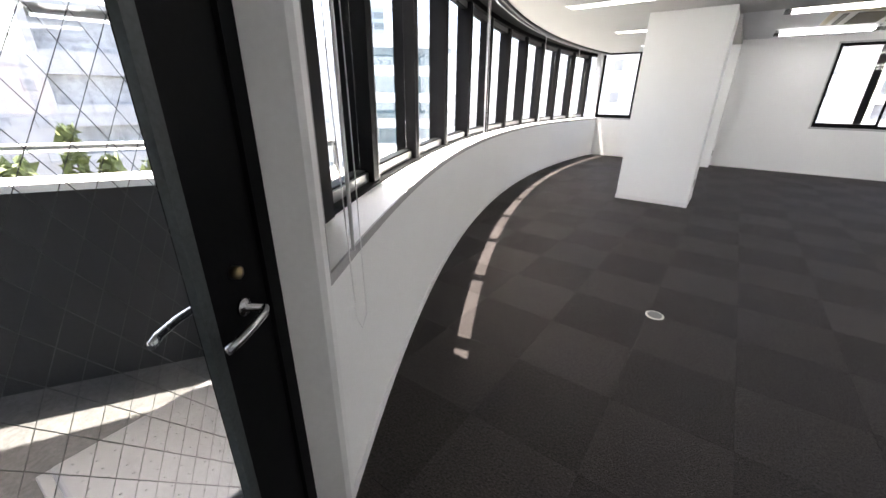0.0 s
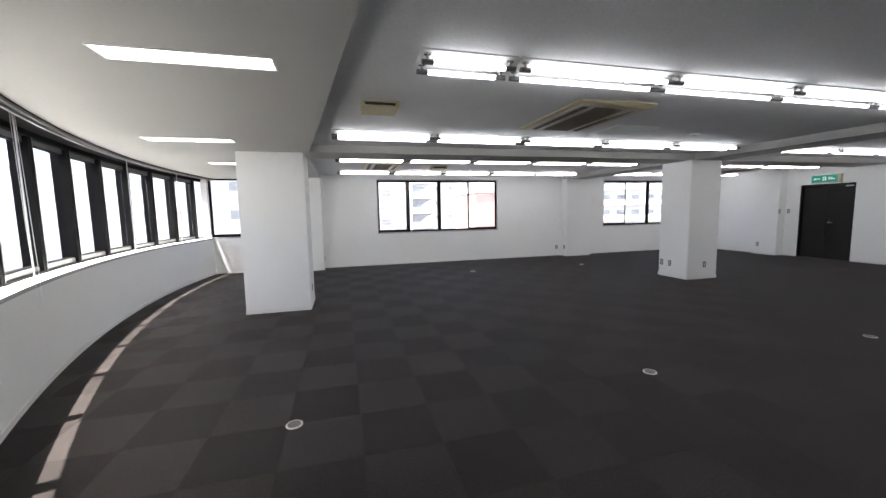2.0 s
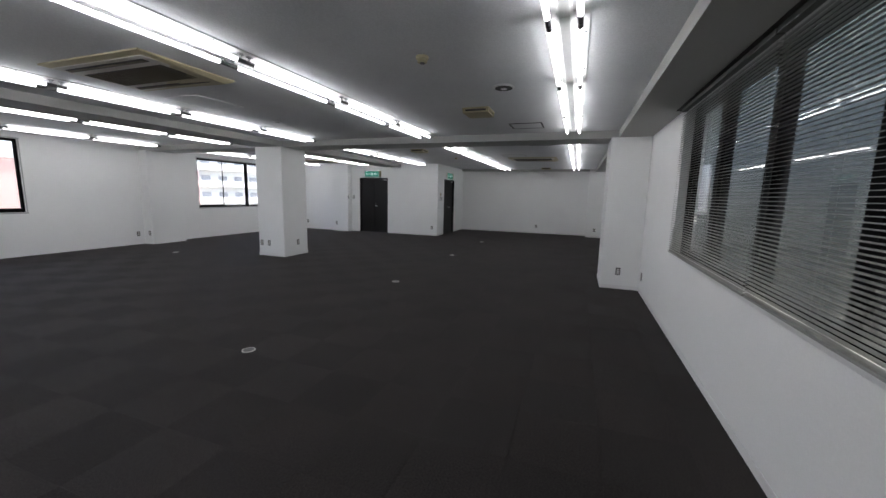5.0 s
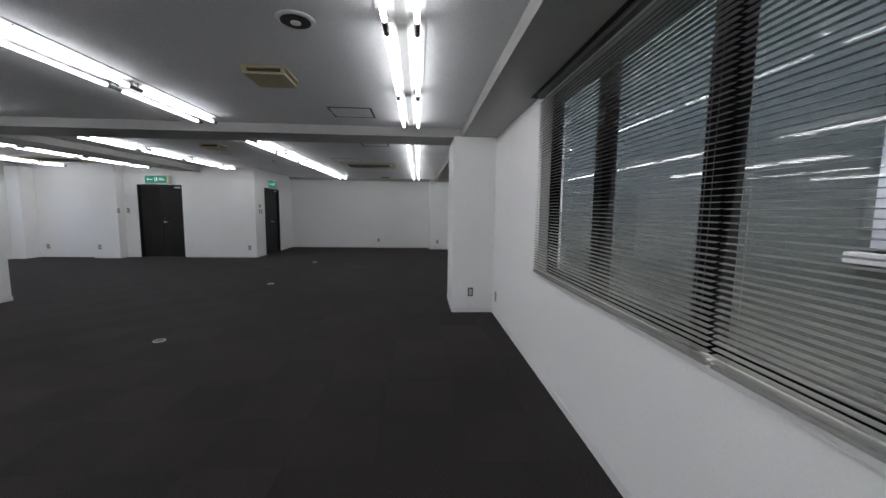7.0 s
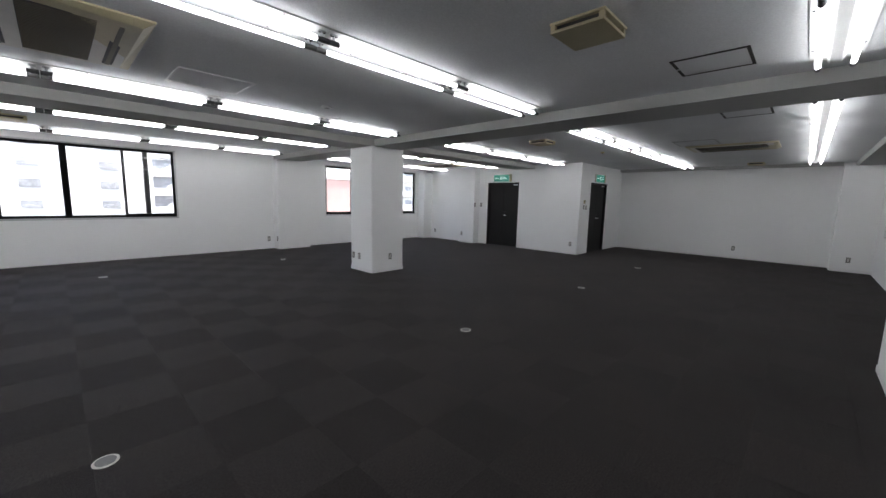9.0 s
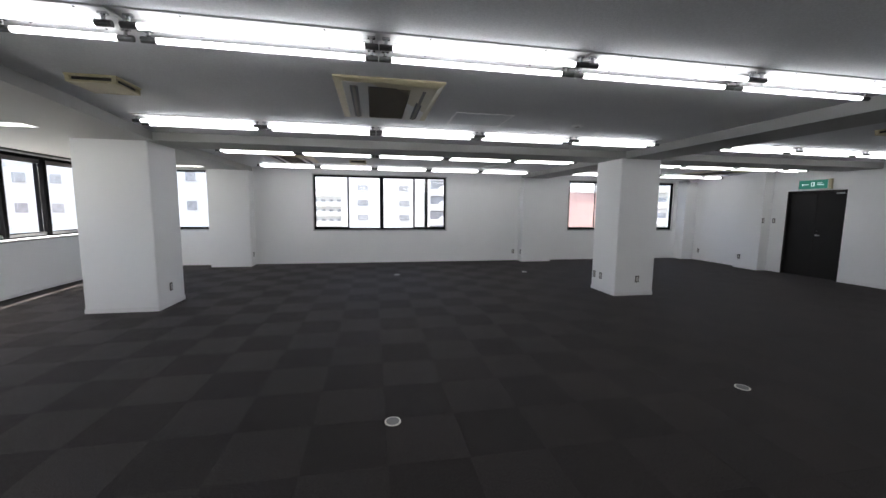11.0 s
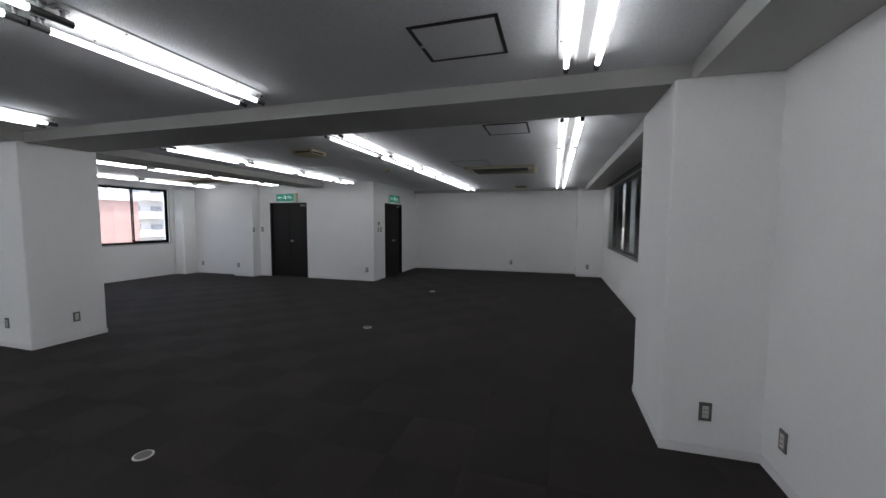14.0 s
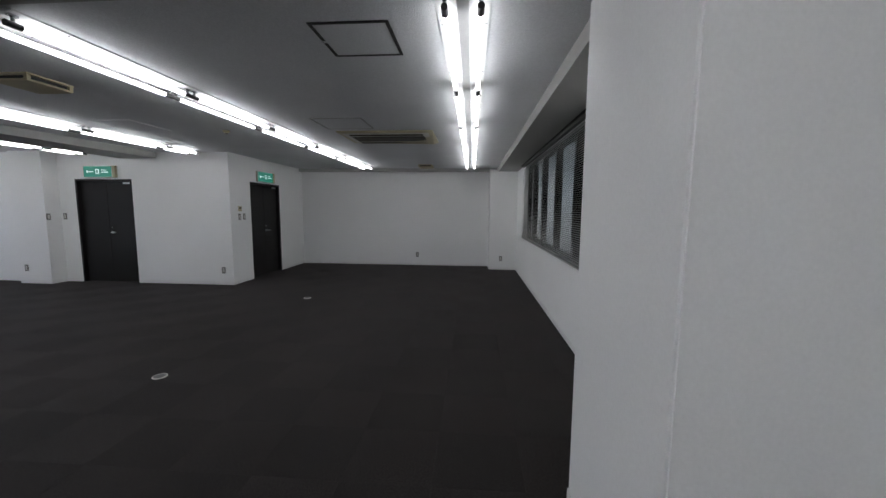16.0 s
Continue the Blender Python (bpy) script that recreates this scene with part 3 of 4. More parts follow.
def exit_sign(at):
    """Local x along the wall, y into the wall; the panel hangs just above a door."""
    s = thing("exit_sign", at, "lit green and white exit sign above a door", "exit sign", "exit signs")
    part("housing", bevelled(-0.30, -0.045, 0.0, 0.30, 0.0, 0.225, 0.006), PANEL, s)
    part("battery_case", bevelled(0.302, -0.055, 0.0, 0.36, 0.0, 0.225, 0.006), BEIGE, s, "yellowed plastic end case")
    part("panel", solid(-0.285, -0.049, 0.015, 0.285, -0.0455, 0.21), SIGN_G, s, "glowing green panel")
    bm = bmesh.new()
    for x0, z0, x1, z1 in ((-0.035, 0.07, 0.035, 0.16), (-0.22, 0.105, -0.09, 0.12), (-0.22, 0.09, -0.195, 0.135), (0.08, 0.095, 0.22, 0.11), (0.08, 0.135, 0.18, 0.147)):
        box(bm, x0, -0.0535, z0, x1, -0.0495, z1)
    part("symbol", bm, SIGN_W, s, "plain white bars")
    part("symbol_inset", solid(-0.018, -0.0565, 0.085, 0.014, -0.054, 0.145), SIGN_G, s)
    return s


es = exit_sign(pose(13.223, 7.21, 2.025, 0, 0, -90))
copy_thing(es, pose(14.40, 4.628, 2.02))


def wall_plate(at, w, h, label, kindname, sockets):
    p = thing(kindname, at, label, "outlet" if "outlet" in kindname else "switch", kindname + "s on the walls")
    part("plate", bevelled(-w / 2, -0.008, -h / 2, w / 2, 0, h / 2, 0.002), PLATE, p)
    part("insert", bevelled(-w / 4, -0.011, -h / 3, w / 4, -0.0075, h / 3, 0.0015), SOCKET, p)
    for k in range(sockets):
        z = (k - (sockets - 1) / 2) * 0.03
        bm = bmesh.new()
        box(bm, -0.009, -0.0125, z - 0.006, -0.005, -0.0105, z + 0.006)
        box(bm, 0.005, -0.0125, z - 0.006, 0.009, -0.0105, z + 0.006)
        part("slot", bm, HOLDER, p)
    return p


# outlets: place and the way that the plate faces (degrees; 0 looks along -y)
outlet = wall_plate(pose(7.864, 6.04, 0.293), 0.072, 0.12, "small metal outlet plate low on the wall", "wall_outlet", 2)
for x, y, z, r in ((7.43, 6.665, 0.292, -90), (7.43, 6.46, 0.29, -90), (13.225, 4.826, 0.28, -90), (12.95, 8.61, 0.30, -90), (7.30, YN, 0.27, 0), (7.45, 10.42, 0.287, -90),
                   (XE, 1.535, 0.278, -90), (15.71, -0.608, 0.276, -90), (7.22, YS, 0.27, 180), (7.44, -0.668, 0.288, -90), (0.25, 10.42, 0.29, 90), (0.235, 6.45, 0.29, 90), (13.15, 10.1, 0.29, -90)):
    copy_thing(outlet, pose(x, y, z, 0, 0, r))
switch = wall_plate(pose(12.99, 8.1, 1.28), 0.07, 0.12, "grey metal switch plate beside a door", "wall_switch", 0)
copy_thing(switch, pose(13.225, 8.02, 1.284, 0, 0, -90))
copy_thing(switch, pose(13.49, 4.63, 1.30))
copy_thing(switch, pose(13.64, 4.63, 1.30))
ctl = thing("thermostat", pose(13.50, 4.63, 1.455), "small beige wall control above the switches", "thermostat")
part("case", bevelled(-0.045, -0.02, -0.05, 0.045, 0, 0.05, 0.004), BEIGE, ctl)
part("display", solid(-0.03, -0.022, 0.0, 0.03, -0.0195, 0.03), GRILLE, ctl)

# ---------------------------------------------------------------- lamps


def batten(length):
    """A twin-tube batten hanging from the origin, along x."""
    h = thing("ceiling_light", pose(0, 0, 0), "bare twin-tube fluorescent batten, lit", "ceiling light", "fluorescent battens")
    bm = bmesh.new()
    e = length / 2
    sec = [(-0.138, 0.0), (0.138, 0.0), (0.138, -0.010), (0.045, -0.014), (0.03, -0.04), (-0.03, -0.04), (-0.045, -0.014), (-0.138, -0.010)]
    q = len(sec)
    va = [[bm.verts.new((s * e, y, z)) for y, z in sec] for s in (-1, 1)]
    for k in range(q):
        bm.faces.new((va[0][k], va[0][(k + 1) % q], va[1][(k + 1) % q], va[1][k]))
    bm.faces.new(va[0])
    bm.faces.new(va[1][::-1])
    part("body", bm, CASING2, h)
    for x in (-e * 0.55, e * 0.55):
        for s in (-1, 1):
            bm = bmesh.new()
            lathe(bm, [(0.006, 0.0105), (0.006, 0.015), (0.0, 0.017)], 8, Matrix.Translation((x, s * 0.12, 0)) @ pose(0, 0, 0, 180))
            part("screw", bm, HOLDER, h)
    for s in (-1, 1):
        for d in (-1, 1):
            x = d * (e - 0.04)
            bm = bmesh.new()
            rod(bm, (x - 0.038, s * 0.088, -0.066), (x + 0.039, s * 0.088, -0.066), 0.0175, 12)
            part("lamp_holder", bm, HOLDER, h, "dark lamp holder cap")
            bm = bmesh.new()
            rod(bm, (x, s * 0.088, -0.05), (x, s * 0.088, -0.010), 0.010, 10)
            box(bm, x - 0.022, s * 0.088 - 0.012, -0.024, x + 0.022, s * 0.088 + 0.012, -0.012)
            part("socket_post", bm, STEEL, h)
        bm = bmesh.new()
        rod(bm, (-e + 0.08, s * 0.088, -0.066), (e - 0.08, s * 0.088, -0.066), 0.0165, 14)
        part("tube", bm, TUBE, h, "glowing white tube", smooth=True)
    return h


P, L = 1.315, 1.311
spots = []
for y, n in ((2.62, 4), (5.09, 5), (7.28, 5), (9.55, 5), (0.155, 5)):
    spots += [(7.25 - P * (k + 0.5), y) for k in range(n)]
for y, n in ((2.64, 5), (5.09, 3), (7.28, 3), (9.4, 3), (0.155, 5)):
    spots += [(8.38 + P * (k + 0.5), y) for k in range(n)]
first = batten(L)
first.matrix_basis = pose(*spots[0], CZ)
for x, y in spots[1:]:
    copy_thing(first, pose(x, y, CZ))
short = batten(0.655)
short.matrix_basis = pose(1.63, 2.62, CZ)
for x, y in ((12.65, 5.09), (12.65, 7.28), (12.65, 9.4), (15.28, 2.64), (15.28, 0.155)):
    copy_thing(short, pose(x, y, CZ))


def recessed_light(x0, y0, x1, y1):
    r = thing("recessed_light", pose((x0 + x1) / 2, (y0 + y1) / 2, BZ), "narrow recessed fluorescent light in the soffit, lit", "ceiling light", "recessed soffit lights")
    w, d = (x1 - x0) / 2, (y1 - y0) / 2
    bm = bmesh.new()
    for a in ((-w, -d, w, -d + 0.012), (-w, d - 0.012, w, d), (-w, -d + 0.012, -w + 0.012, d - 0.012), (w - 0.012, -d + 0.012, w, d - 0.012)):
        box(bm, a[0], a[1], -0.008, a[2], a[3], -0.001)
    part("frame", bm, WHITE, r)
    part("diffuser", solid(-w + 0.012, -d + 0.012, -0.0055, w - 0.012, d - 0.012, -0.0015), DIFF, r, "glowing diffuser")
    return r


recessed_light(-0.49, 2.525, 0.42, 2.73)
recessed_light(-1.42, 5.16, -0.48, 5.38)
recessed_light(-1.42, 7.40, -0.48, 7.62)
recessed_light(-1.42, 9.45, -0.48, 9.67)

# ---------------------------------------------------------------- ceiling fittings


def air_conditioner(x0, y0, x1, y1):
    """A two-way cassette, long axis along y."""
    a = thing("air_conditioner", pose((x0 + x1) / 2, (y0 + y1) / 2, CZ), "yellowed two-way ceiling cassette air conditioner", "air conditioner", "ceiling cassettes")
    w, d = (x1 - x0) / 2, (y1 - y0) / 2
    bm = bmesh.new()
    iw, idd = w - 0.06, d - 0.06
    lo = [bm.verts.new(p) for p in ((-iw, -idd, -0.022), (iw, -idd, -0.045), (iw, idd, -0.022), (-iw, idd, -0.022))]
    hi = [bm.verts.new(p) for p in ((-w, -d, 0), (w, -d, 0), (w, d, 0), (-w, d, 0))]
    mid = [bm.verts.new(p) for p in ((-w, -d, -0.012), (w, -d, -0.012), (w, d, -0.012), (-w, d, -0.012))]
    for k in range(4):
        j = (k + 1) % 4
        bm.faces.new((hi[k], hi[j], mid[j], mid[k]))
        bm.faces.new((mid[k], mid[j], lo[j], lo[k]))
    bm.faces.new(lo)
    part("panel", bm, BEIGE, a)
    part("face", bevelled(-iw + 0.005, -idd + 0.005, -0.029, iw - 0.005, idd - 0.005, -0.021, 0.003), PANEL, a)
    gx, gy = iw * 0.46, idd * 0.86
    part("grille_bed", solid(-gx, -gy, -0.0335, gx, gy, -0.0295), GRILLE, a)
    n = 34
    for k in range(n):
        yy = -gy + 0.02 + (2 * gy - 0.04) * k / (n - 1)
        part("slat", solid(-gx + 0.004, yy - 0.005, -0.039, gx - 0.004, yy + 0.005, -0.034), GRILLE2, a)
    for s in (-1, 1):
        x = s * iw * 0.76
        part("louvre_slot", solid(x - 0.032, -gy, -0.0325, x + 0.032, gy, -0.0295), GRILLE, a)
        part("louvre", bevelled(x - 0.014, -gy + 0.01, -0.041, x + 0.014, gy - 0.01, -0.033, 0.002), GRILLE2, a)
    return a


ac = air_conditioner(2.97, 3.24, 3.84, 4.54)
for x, y in ((11.92, 1.28), (1.65, 8.55), (11.9, 8.6)):
    copy_thing(ac, pose(x, y, CZ))


def air_vent(x0, y0, x1, y1):
    v = thing("air_vent", pose((x0 + x1) / 2, (y0 + y1) / 2, CZ), "yellowed square ceiling air vent with dark slots", "air vent", "square ceiling vents")
    w, d = (x1 - x0) / 2, (y1 - y0) / 2
    part("base", bevelled(-w, -d, -0.015, w, d, 0.0, 0.003), BEIGE, v)
    part("throat", solid(-w + 0.03, -d + 0.03, -0.044, w - 0.03, d - 0.03, -0.0155), GRILLE, v)
    part("cover", bevelled(-w + 0.005, -d + 0.005, -0.062, w - 0.005, d - 0.005, -0.0445, 0.004), BEIGE, v)
    for sx in (-1, 1):
        for sy in (-1, 1):
            part("corner_post", solid(sx * (w - 0.02) - 0.014, sy * (d - 0.02) - 0.014, -0.0442, sx * (w - 0.02) + 0.014, sy * (d - 0.02) + 0.014, -0.0152), BEIGE, v)
    return v


vent = air_vent(5.46, 1.09, 5.81, 1.42)
for x, y in ((1.15, 3.80), (9.40, 3.68), (15.4, 1.2), (2.95, 8.62)):
    copy_thing(vent, pose(x, y, CZ))


def hatch(x0, y0, x1, y1, mat, label):
    h = thing("ceiling_hatch", pose((x0 + x1) / 2, (y0 + y1) / 2, CZ), label, "access hatch", "ceiling hatches")
    w, d, f = (x1 - x0) / 2, (y1 - y0) / 2, 0.02
    bm = bmesh.new()
    for a in ((-w, -d, w, -d + f), (-w, d - f, w, d), (-w, -d + f, -w + f, d - f), (w - f, -d + f, w, d - f)):
        box(bm, a[0], a[1], -0.006, a[2], a[3], 0)
    part("frame", bm, mat, h)
    part("lid", solid(-w + f + 0.002, -d + f + 0.002, -0.004, w - f - 0.002, d - f - 0.002, 0), CEIL, h)
    part("catch", bevelled(-0.012, d - f - 0.005, -0.009, 0.012, d - 0.004, -0.0062, 0.001), SILVER, h)
    return h


hatch(6.60, 0.575, 7.03, 1.05, GRILLE, "square ceiling access hatch with a dark frame")
hatch(8.63, 0.57, 9.09, 1.03, GRILLE, "square ceiling access hatch with a dark frame")
hatch(10.78, 1.37, 11.36, 1.98, CASING, "square ceiling access hatch with a grey frame")
hatch(4.12, 4.12, 4.75, 4.68, WHITE, "square ceiling access hatch with a white frame")
hatch(10.74, 4.15, 11.38, 4.70, WHITE, "square ceiling access hatch with a white frame")
hatch(5.85, 8.6, 6.5, 9.15, WHITE, "square ceiling access hatch with a white frame")


def round_fitting(name, x, y, prof, mat, label, category, rings):
    s = thing(name, pose(x, y, CZ), label, category)
    bm = bmesh.new()
    lathe(bm, prof, 28, pose(0, 0, 0, 180))
    part("body", bm, mat, s, smooth=False)
    for r, z, m in rings:
        bm = bmesh.new()
        lathe(bm, [(r, z), (r, z + 0.004), (r * 0.8, z + 0.006), (0, z + 0.006)], 24, pose(0, 0, 0, 180))
        part("centre" if m is not GRILLE else "grille", bm, m, s)
    return s


round_fitting("smoke_detector", 3.748, 1.221, [(0.05, 0), (0.05, 0.02), (0.04, 0.026), (0.036, 0.045), (0.0, 0.048)], BEIGE, "small yellowed round smoke detector", "smoke detector", [(0.02, 0.049, HOLDER)])
round_fitting("ceiling_speaker", 4.72, 0.77, [(0.11, 0), (0.11, 0.006), (0.095, 0.012), (0.0, 0.012)], WHITE, "flush round white ceiling speaker", "speaker", [(0.085, 0.0125, GRILLE), (0.03, 0.019, WHITE)])
round_fitting("ceiling_sensor", 5.66, 4.44, [(0.07, 0), (0.07, 0.006), (0.05, 0.012), (0.0, 0.012)], WHITE, "flat round white ceiling sensor", "sensor", [(0.03, 0.0125, CASING)])
round_fitting("sprinkler_head", 11.4, 3.4, [(0.045, 0), (0.045, 0.012), (0.03, 0.03), (0.0, 0.035)], BEIGE, "small round ceiling detector", "smoke detector", [(0.02, 0.036, HOLDER)])

# floor service covers
cover = thing("floor_cover", pose(0.376, 2.781, 0), "round metal floor outlet cover set in the carpet", "floor outlet", "round floor covers")
bm = bmesh.new()
lathe(bm, [(0.058, 0.0), (0.058, 0.004), (0.055, 0.006), (0.049, 0.006), (0.047, 0.003), (0.0, 0.003)], 32)
part("ring", bm, PANEL, cover)
bm = bmesh.new()
lathe(bm, [(0.0455, 0.0035), (0.0455, 0.0065), (0.0, 0.0075)], 32)
part("lid", bm, LID, cover, "dull grey lid")
for x, y in ((3.386, 2.75), (6.381, 2.774), (9.43, 2.80), (12.35, 2.79), (3.78, 8.64), (6.84, 8.64)):
    copy_thing(cover, pose(x, y, 0))

# curved window: blind tracks, pull chains and rods
rail = thing("blind_track", pose(0, 0, 0), "bare aluminium blind track following the curved windows", "blind track")
bm = bmesh.new()
arc_body(bm, CR - 0.095, CR - 0.07, OP0, A1 + 0.3, BZ - 0.035, BZ - 0.0145)
part("track", bm, HOLDER, rail)
bm = bmesh.new()
arc_body(bm, CR - 0.04, CR - 0.018, 29.4, A1 + 0.3, BZ - 0.045, BZ - 0.0145)
part("lower_track", bm, SILVER, rail, "silver lower rail")


def pull(a, zlow, loop):
    x, y = arc(CR - 0.02, a)
    c = thing("pull_chain", pose(x, y, BZ - 0.03), "thin white blind wand and looped pull chain", "pull chain", "blind chains")
    bm = bmesh.new()
    rod(bm, (0, 0, 0), (0.0, 0.01, 0.96 - BZ), 0.006, 8)
    part("wand", bm, WHITE, c, smooth=True)
    if loop:
        bm = bmesh.new()
        h = BZ - 0.03 - zlow
        pts = [(0.0, -0.03, 0), (0.012, -0.03, -h * 0.6), (0.024, -0.02, -h + 0.05), (0.03, -0.005, -h), (0.034, 0.015, -h + 0.05), (0.02, 0.02, -h * 0.6), (0.0, 0.02, 0)]
        pipe(bm, pts, 0.0018, 6)
        part("chain", bm, WHITE, c, smooth=True)
    return c


pull(30.95, 0.66, True)
pull(17.6, 0.70, True)
pull(6.0, 0.8, False)
pull(-1.6, 0.8, False)

# ---------------------------------------------------------------- balcony
bl = [(-2.83, -1.16), (-2.13, -0.01), (-1.66, 0.76), (-1.28, 1.38), (-1.06, 1.36)]
bm = bmesh.new()
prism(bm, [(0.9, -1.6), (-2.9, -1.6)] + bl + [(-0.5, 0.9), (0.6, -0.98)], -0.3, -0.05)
structure("balcony_floor", bm, BALC, "bare concrete balcony floor partly in sun, darkened as canopy shade", "balcony")
for nm, z0, z1, o, m, lab in (("balcony_parapet", -0.3, 0.969, 0.0, DARKWALL, "dark painted solid balcony parapet"), ("balcony_coping", 0.97, 1.004, 0.02, TRIM, "bright white parapet coping")):
    bm = bmesh.new()
    out = [(x - 0.15 - o, y + 0.08 + o) for x, y in bl]
    inn = [(x + o, y - o * 0.6) for x, y in bl]
    prism(bm, inn + out[::-1], z0, z1)
    structure(nm, bm, m, lab, "parapet")
rl = thing("handrail", pose(0, 0, 0), "round grey metal handrail above the parapet", "handrail")
bm = bmesh.new()
pipe(bm, [(x - 0.08, y + 0.04, 1.145) for x, y in bl], 0.02, 10)
part("rail", bm, SILVER, rl, smooth=True)
for x, y in bl[::2]:
    bm = bmesh.new()
    rod(bm, (x - 0.08, y + 0.04, 1.0), (x - 0.08, y + 0.04, 1.14), 0.012, 8)
    part("post", bm, SILVER, rl, smooth=True)
# slab out of view, added and outlined to shade the balcony and first pane
bm = bmesh.new()
prism(bm, [(0.9, -3.4), (-3.9, -2.86), (-2.13, 0.36), (-1.50, 1.42), (-1.12, 1.40), (-0.90, 1.0), (-0.45, 0.25), (0.6, -0.98)], 2.5, 2.66)
structure("balcony_canopy", bm, CONC, "unseen concrete slab added to shade the balcony and first pane", "canopy")
pl = thing("escape_hatch", pose(-1.0, 0.42, -0.05, 0, 0, 3), "silver escape hatch lid with raised dots on the balcony, darkened as shade", "hatch")
part("lid", bevelled(-0.36, -0.36, 0.02, 0.36, 0.36, 0.06, 0.018, 3), PAINTED, pl)
part("rim", bevelled(-0.40, -0.40, 0.0, 0.40, 0.40, 0.02, 0.006), PAINTED, pl)
bm = bmesh.new()
for i in range(11):
    for j in range(11):
        lathe_at = Matrix.Translation((-0.30 + 0.06 * i, -0.30 + 0.06 * j, 0.059))
        bmesh.ops.create_cone(bm, cap_ends=True, segments=6, radius1=0.008, radius2=0.004, depth=0.008, matrix=lathe_at)
part("dots", bm, PAINTED, pl)

# ---------------------------------------------------------------- the town outside
GZ = -15.0
bm = bmesh.new()
prism(bm, [(-1500, -1500), (1500, -1500), (1500, 1500), (-1500, 1500)], GZ - 1, GZ)
structure("ground", bm, ASPHALT, "asphalt street and yards far below", "ground")


def building(cx, cy, w, d, top, rot, mat, cols, rows, label, kind="plain", base=GZ):
    """A block with its windows; local -y is the face that looks at the office."""
    b = thing("apartment_building" if kind != "glass" else "office_building", pose(cx, cy, base, 0, 0, rot), label, "building")
    h = top - base
    part("wall", solid(-w / 2, -d / 2, 0, w / 2, d / 2, h), mat, b)
    bm = bmesh.new()
    for a in ((-w / 2 - 0.1, -d / 2 - 0.1, w / 2 + 0.1, -d / 2 + 0.2), (-w / 2 - 0.1, d / 2 - 0.2, w / 2 + 0.1, d / 2 + 0.1), (-w / 2 - 0.1, -d / 2 + 0.2, -w / 2 + 0.2, d / 2 - 0.2), (w / 2 - 0.2, -d / 2 + 0.2, w / 2 + 0.1, d / 2 - 0.2)):
        box(bm, a[0], a[1], h, a[2], a[3], h + 0.9)
    roof = part("roof", bm, FACADE if cols == 0 else mat, b)
    part("roof_house", solid(-w * 0.15, -d * 0.2, h + 0.002, w * 0.2, d * 0.2, h + 2.6), FACADE_G, roof)
    if cols == 0:
        return b
    sx, sz = w / cols, h / rows
    me = {}
    for face in (0, 1, 2):
        if face:
            n, span = max(2, int(d / sx)), d
        else:
            n, span = cols, w
        st = span / n
        for i in range(n):
            for k in range(rows):
                u = -span / 2 + st * (i + 0.5)
                z = sz * (k + 0.5)
                if (z + base) < -9:
                    continue
                ww, hh = (st * 0.34, sz * 0.32) if kind == "plain" else (2.3, 1.25) if kind == "sills" else ((st * 0.92, sz * 0.62) if kind == "glass" else (st * 0.5, sz * 0.36))
                key = (face > 0)
                if key not in me:
                    o = part("window", solid(-ww / 2, -0.12, -hh / 2, ww / 2, 0.04, hh / 2), CURTAIN if kind == "glass" else WINDARK, b)
                    me[key] = o.data
                else:
                    o = new("window", me[key])
                    o.parent = b
                o.matrix_basis = (pose(u, -d / 2, z) if face == 0 else pose(w / 2, u, z, 0, 0, 90) if face == 1 else pose(-w / 2, u, z, 0, 0, -90))
    if kind == "balcony":
        for k in range(rows):
            if sz * k + base > -9:
                part("balcony", solid(-w / 2, -d / 2 - 1.1, sz * k, w / 2, -d / 2 - 0.13, sz * k + 1.05), mat, b)
    return b


def stair_block(cx, cy, w, d, top, rot, mat, rows, label, slant=True):
    """A stair tower: on each storey a landing opening and a slanting flight opening."""
    b = thing("apartment_building", pose(cx, cy, GZ, 0, 0, rot), label, "building")
    h = top - GZ
    # back wall in the window grey, a painted shade for the open landings
    part("wall", solid(-w / 2, -d / 2 + 0.5, 0, w / 2, d / 2, h), WINDARK, b, "back of the landings, shade put into its colour")
    for x0, x1 in ((-w / 2, -w * 0.42), (w * 0.42, w / 2)):
        part("pier", solid(x0, -d / 2, 0, x1, d / 2 + 0.01, h + 0.6), mat, b)
    part("roof", solid(-w / 2 - 0.1, -d / 2 - 0.1, h + 0.6, w / 2 + 0.1, d / 2 + 0.1, h + 0.85), mat, b)
    sz = h / rows
    for k in range(rows):
        z = sz * k
        if z + GZ < -10:
            continue
        # landing slab, its parapet, and the sloping side of the flight
        part("landing", solid(-w * 0.419, -d / 2, z, w * 0.419, -d / 2 + 0.49, z + 0.25), mat, b)
        part("parapet", solid(-w * 0.419, -d / 2 - 0.005, z + 0.251, -w * 0.08, -d / 2 + 0.12, z + 1.25), mat, b)
        if not slant:
            part("parapet", solid(-w * 0.079, -d / 2 - 0.005, z + 0.251, w * 0.419, -d / 2 + 0.12, z + 1.25), mat, b)
            continue
        bm = bmesh.new()
        pts = [(-w * 0.079, z + 0.26), (w * 0.419, z + 0.26), (w * 0.419, z + sz * 0.92), (w * 0.30, z + sz * 0.92), (-w * 0.079, z + sz * 0.50)]
        lo = [bm.verts.new((x, -d / 2, q)) for x, q in pts]
        hi = [bm.verts.new((x, -d / 2 + 0.14, q)) for x, q in pts]
        bm.faces.new(lo)
        bm.faces.new(hi[::-1])
        for i in range(len(pts)):
            j = (i + 1) % len(pts)
            bm.faces.new((lo[i], hi[i], hi[j], lo[j]))
        part("flight", bm, mat, b)
    return b


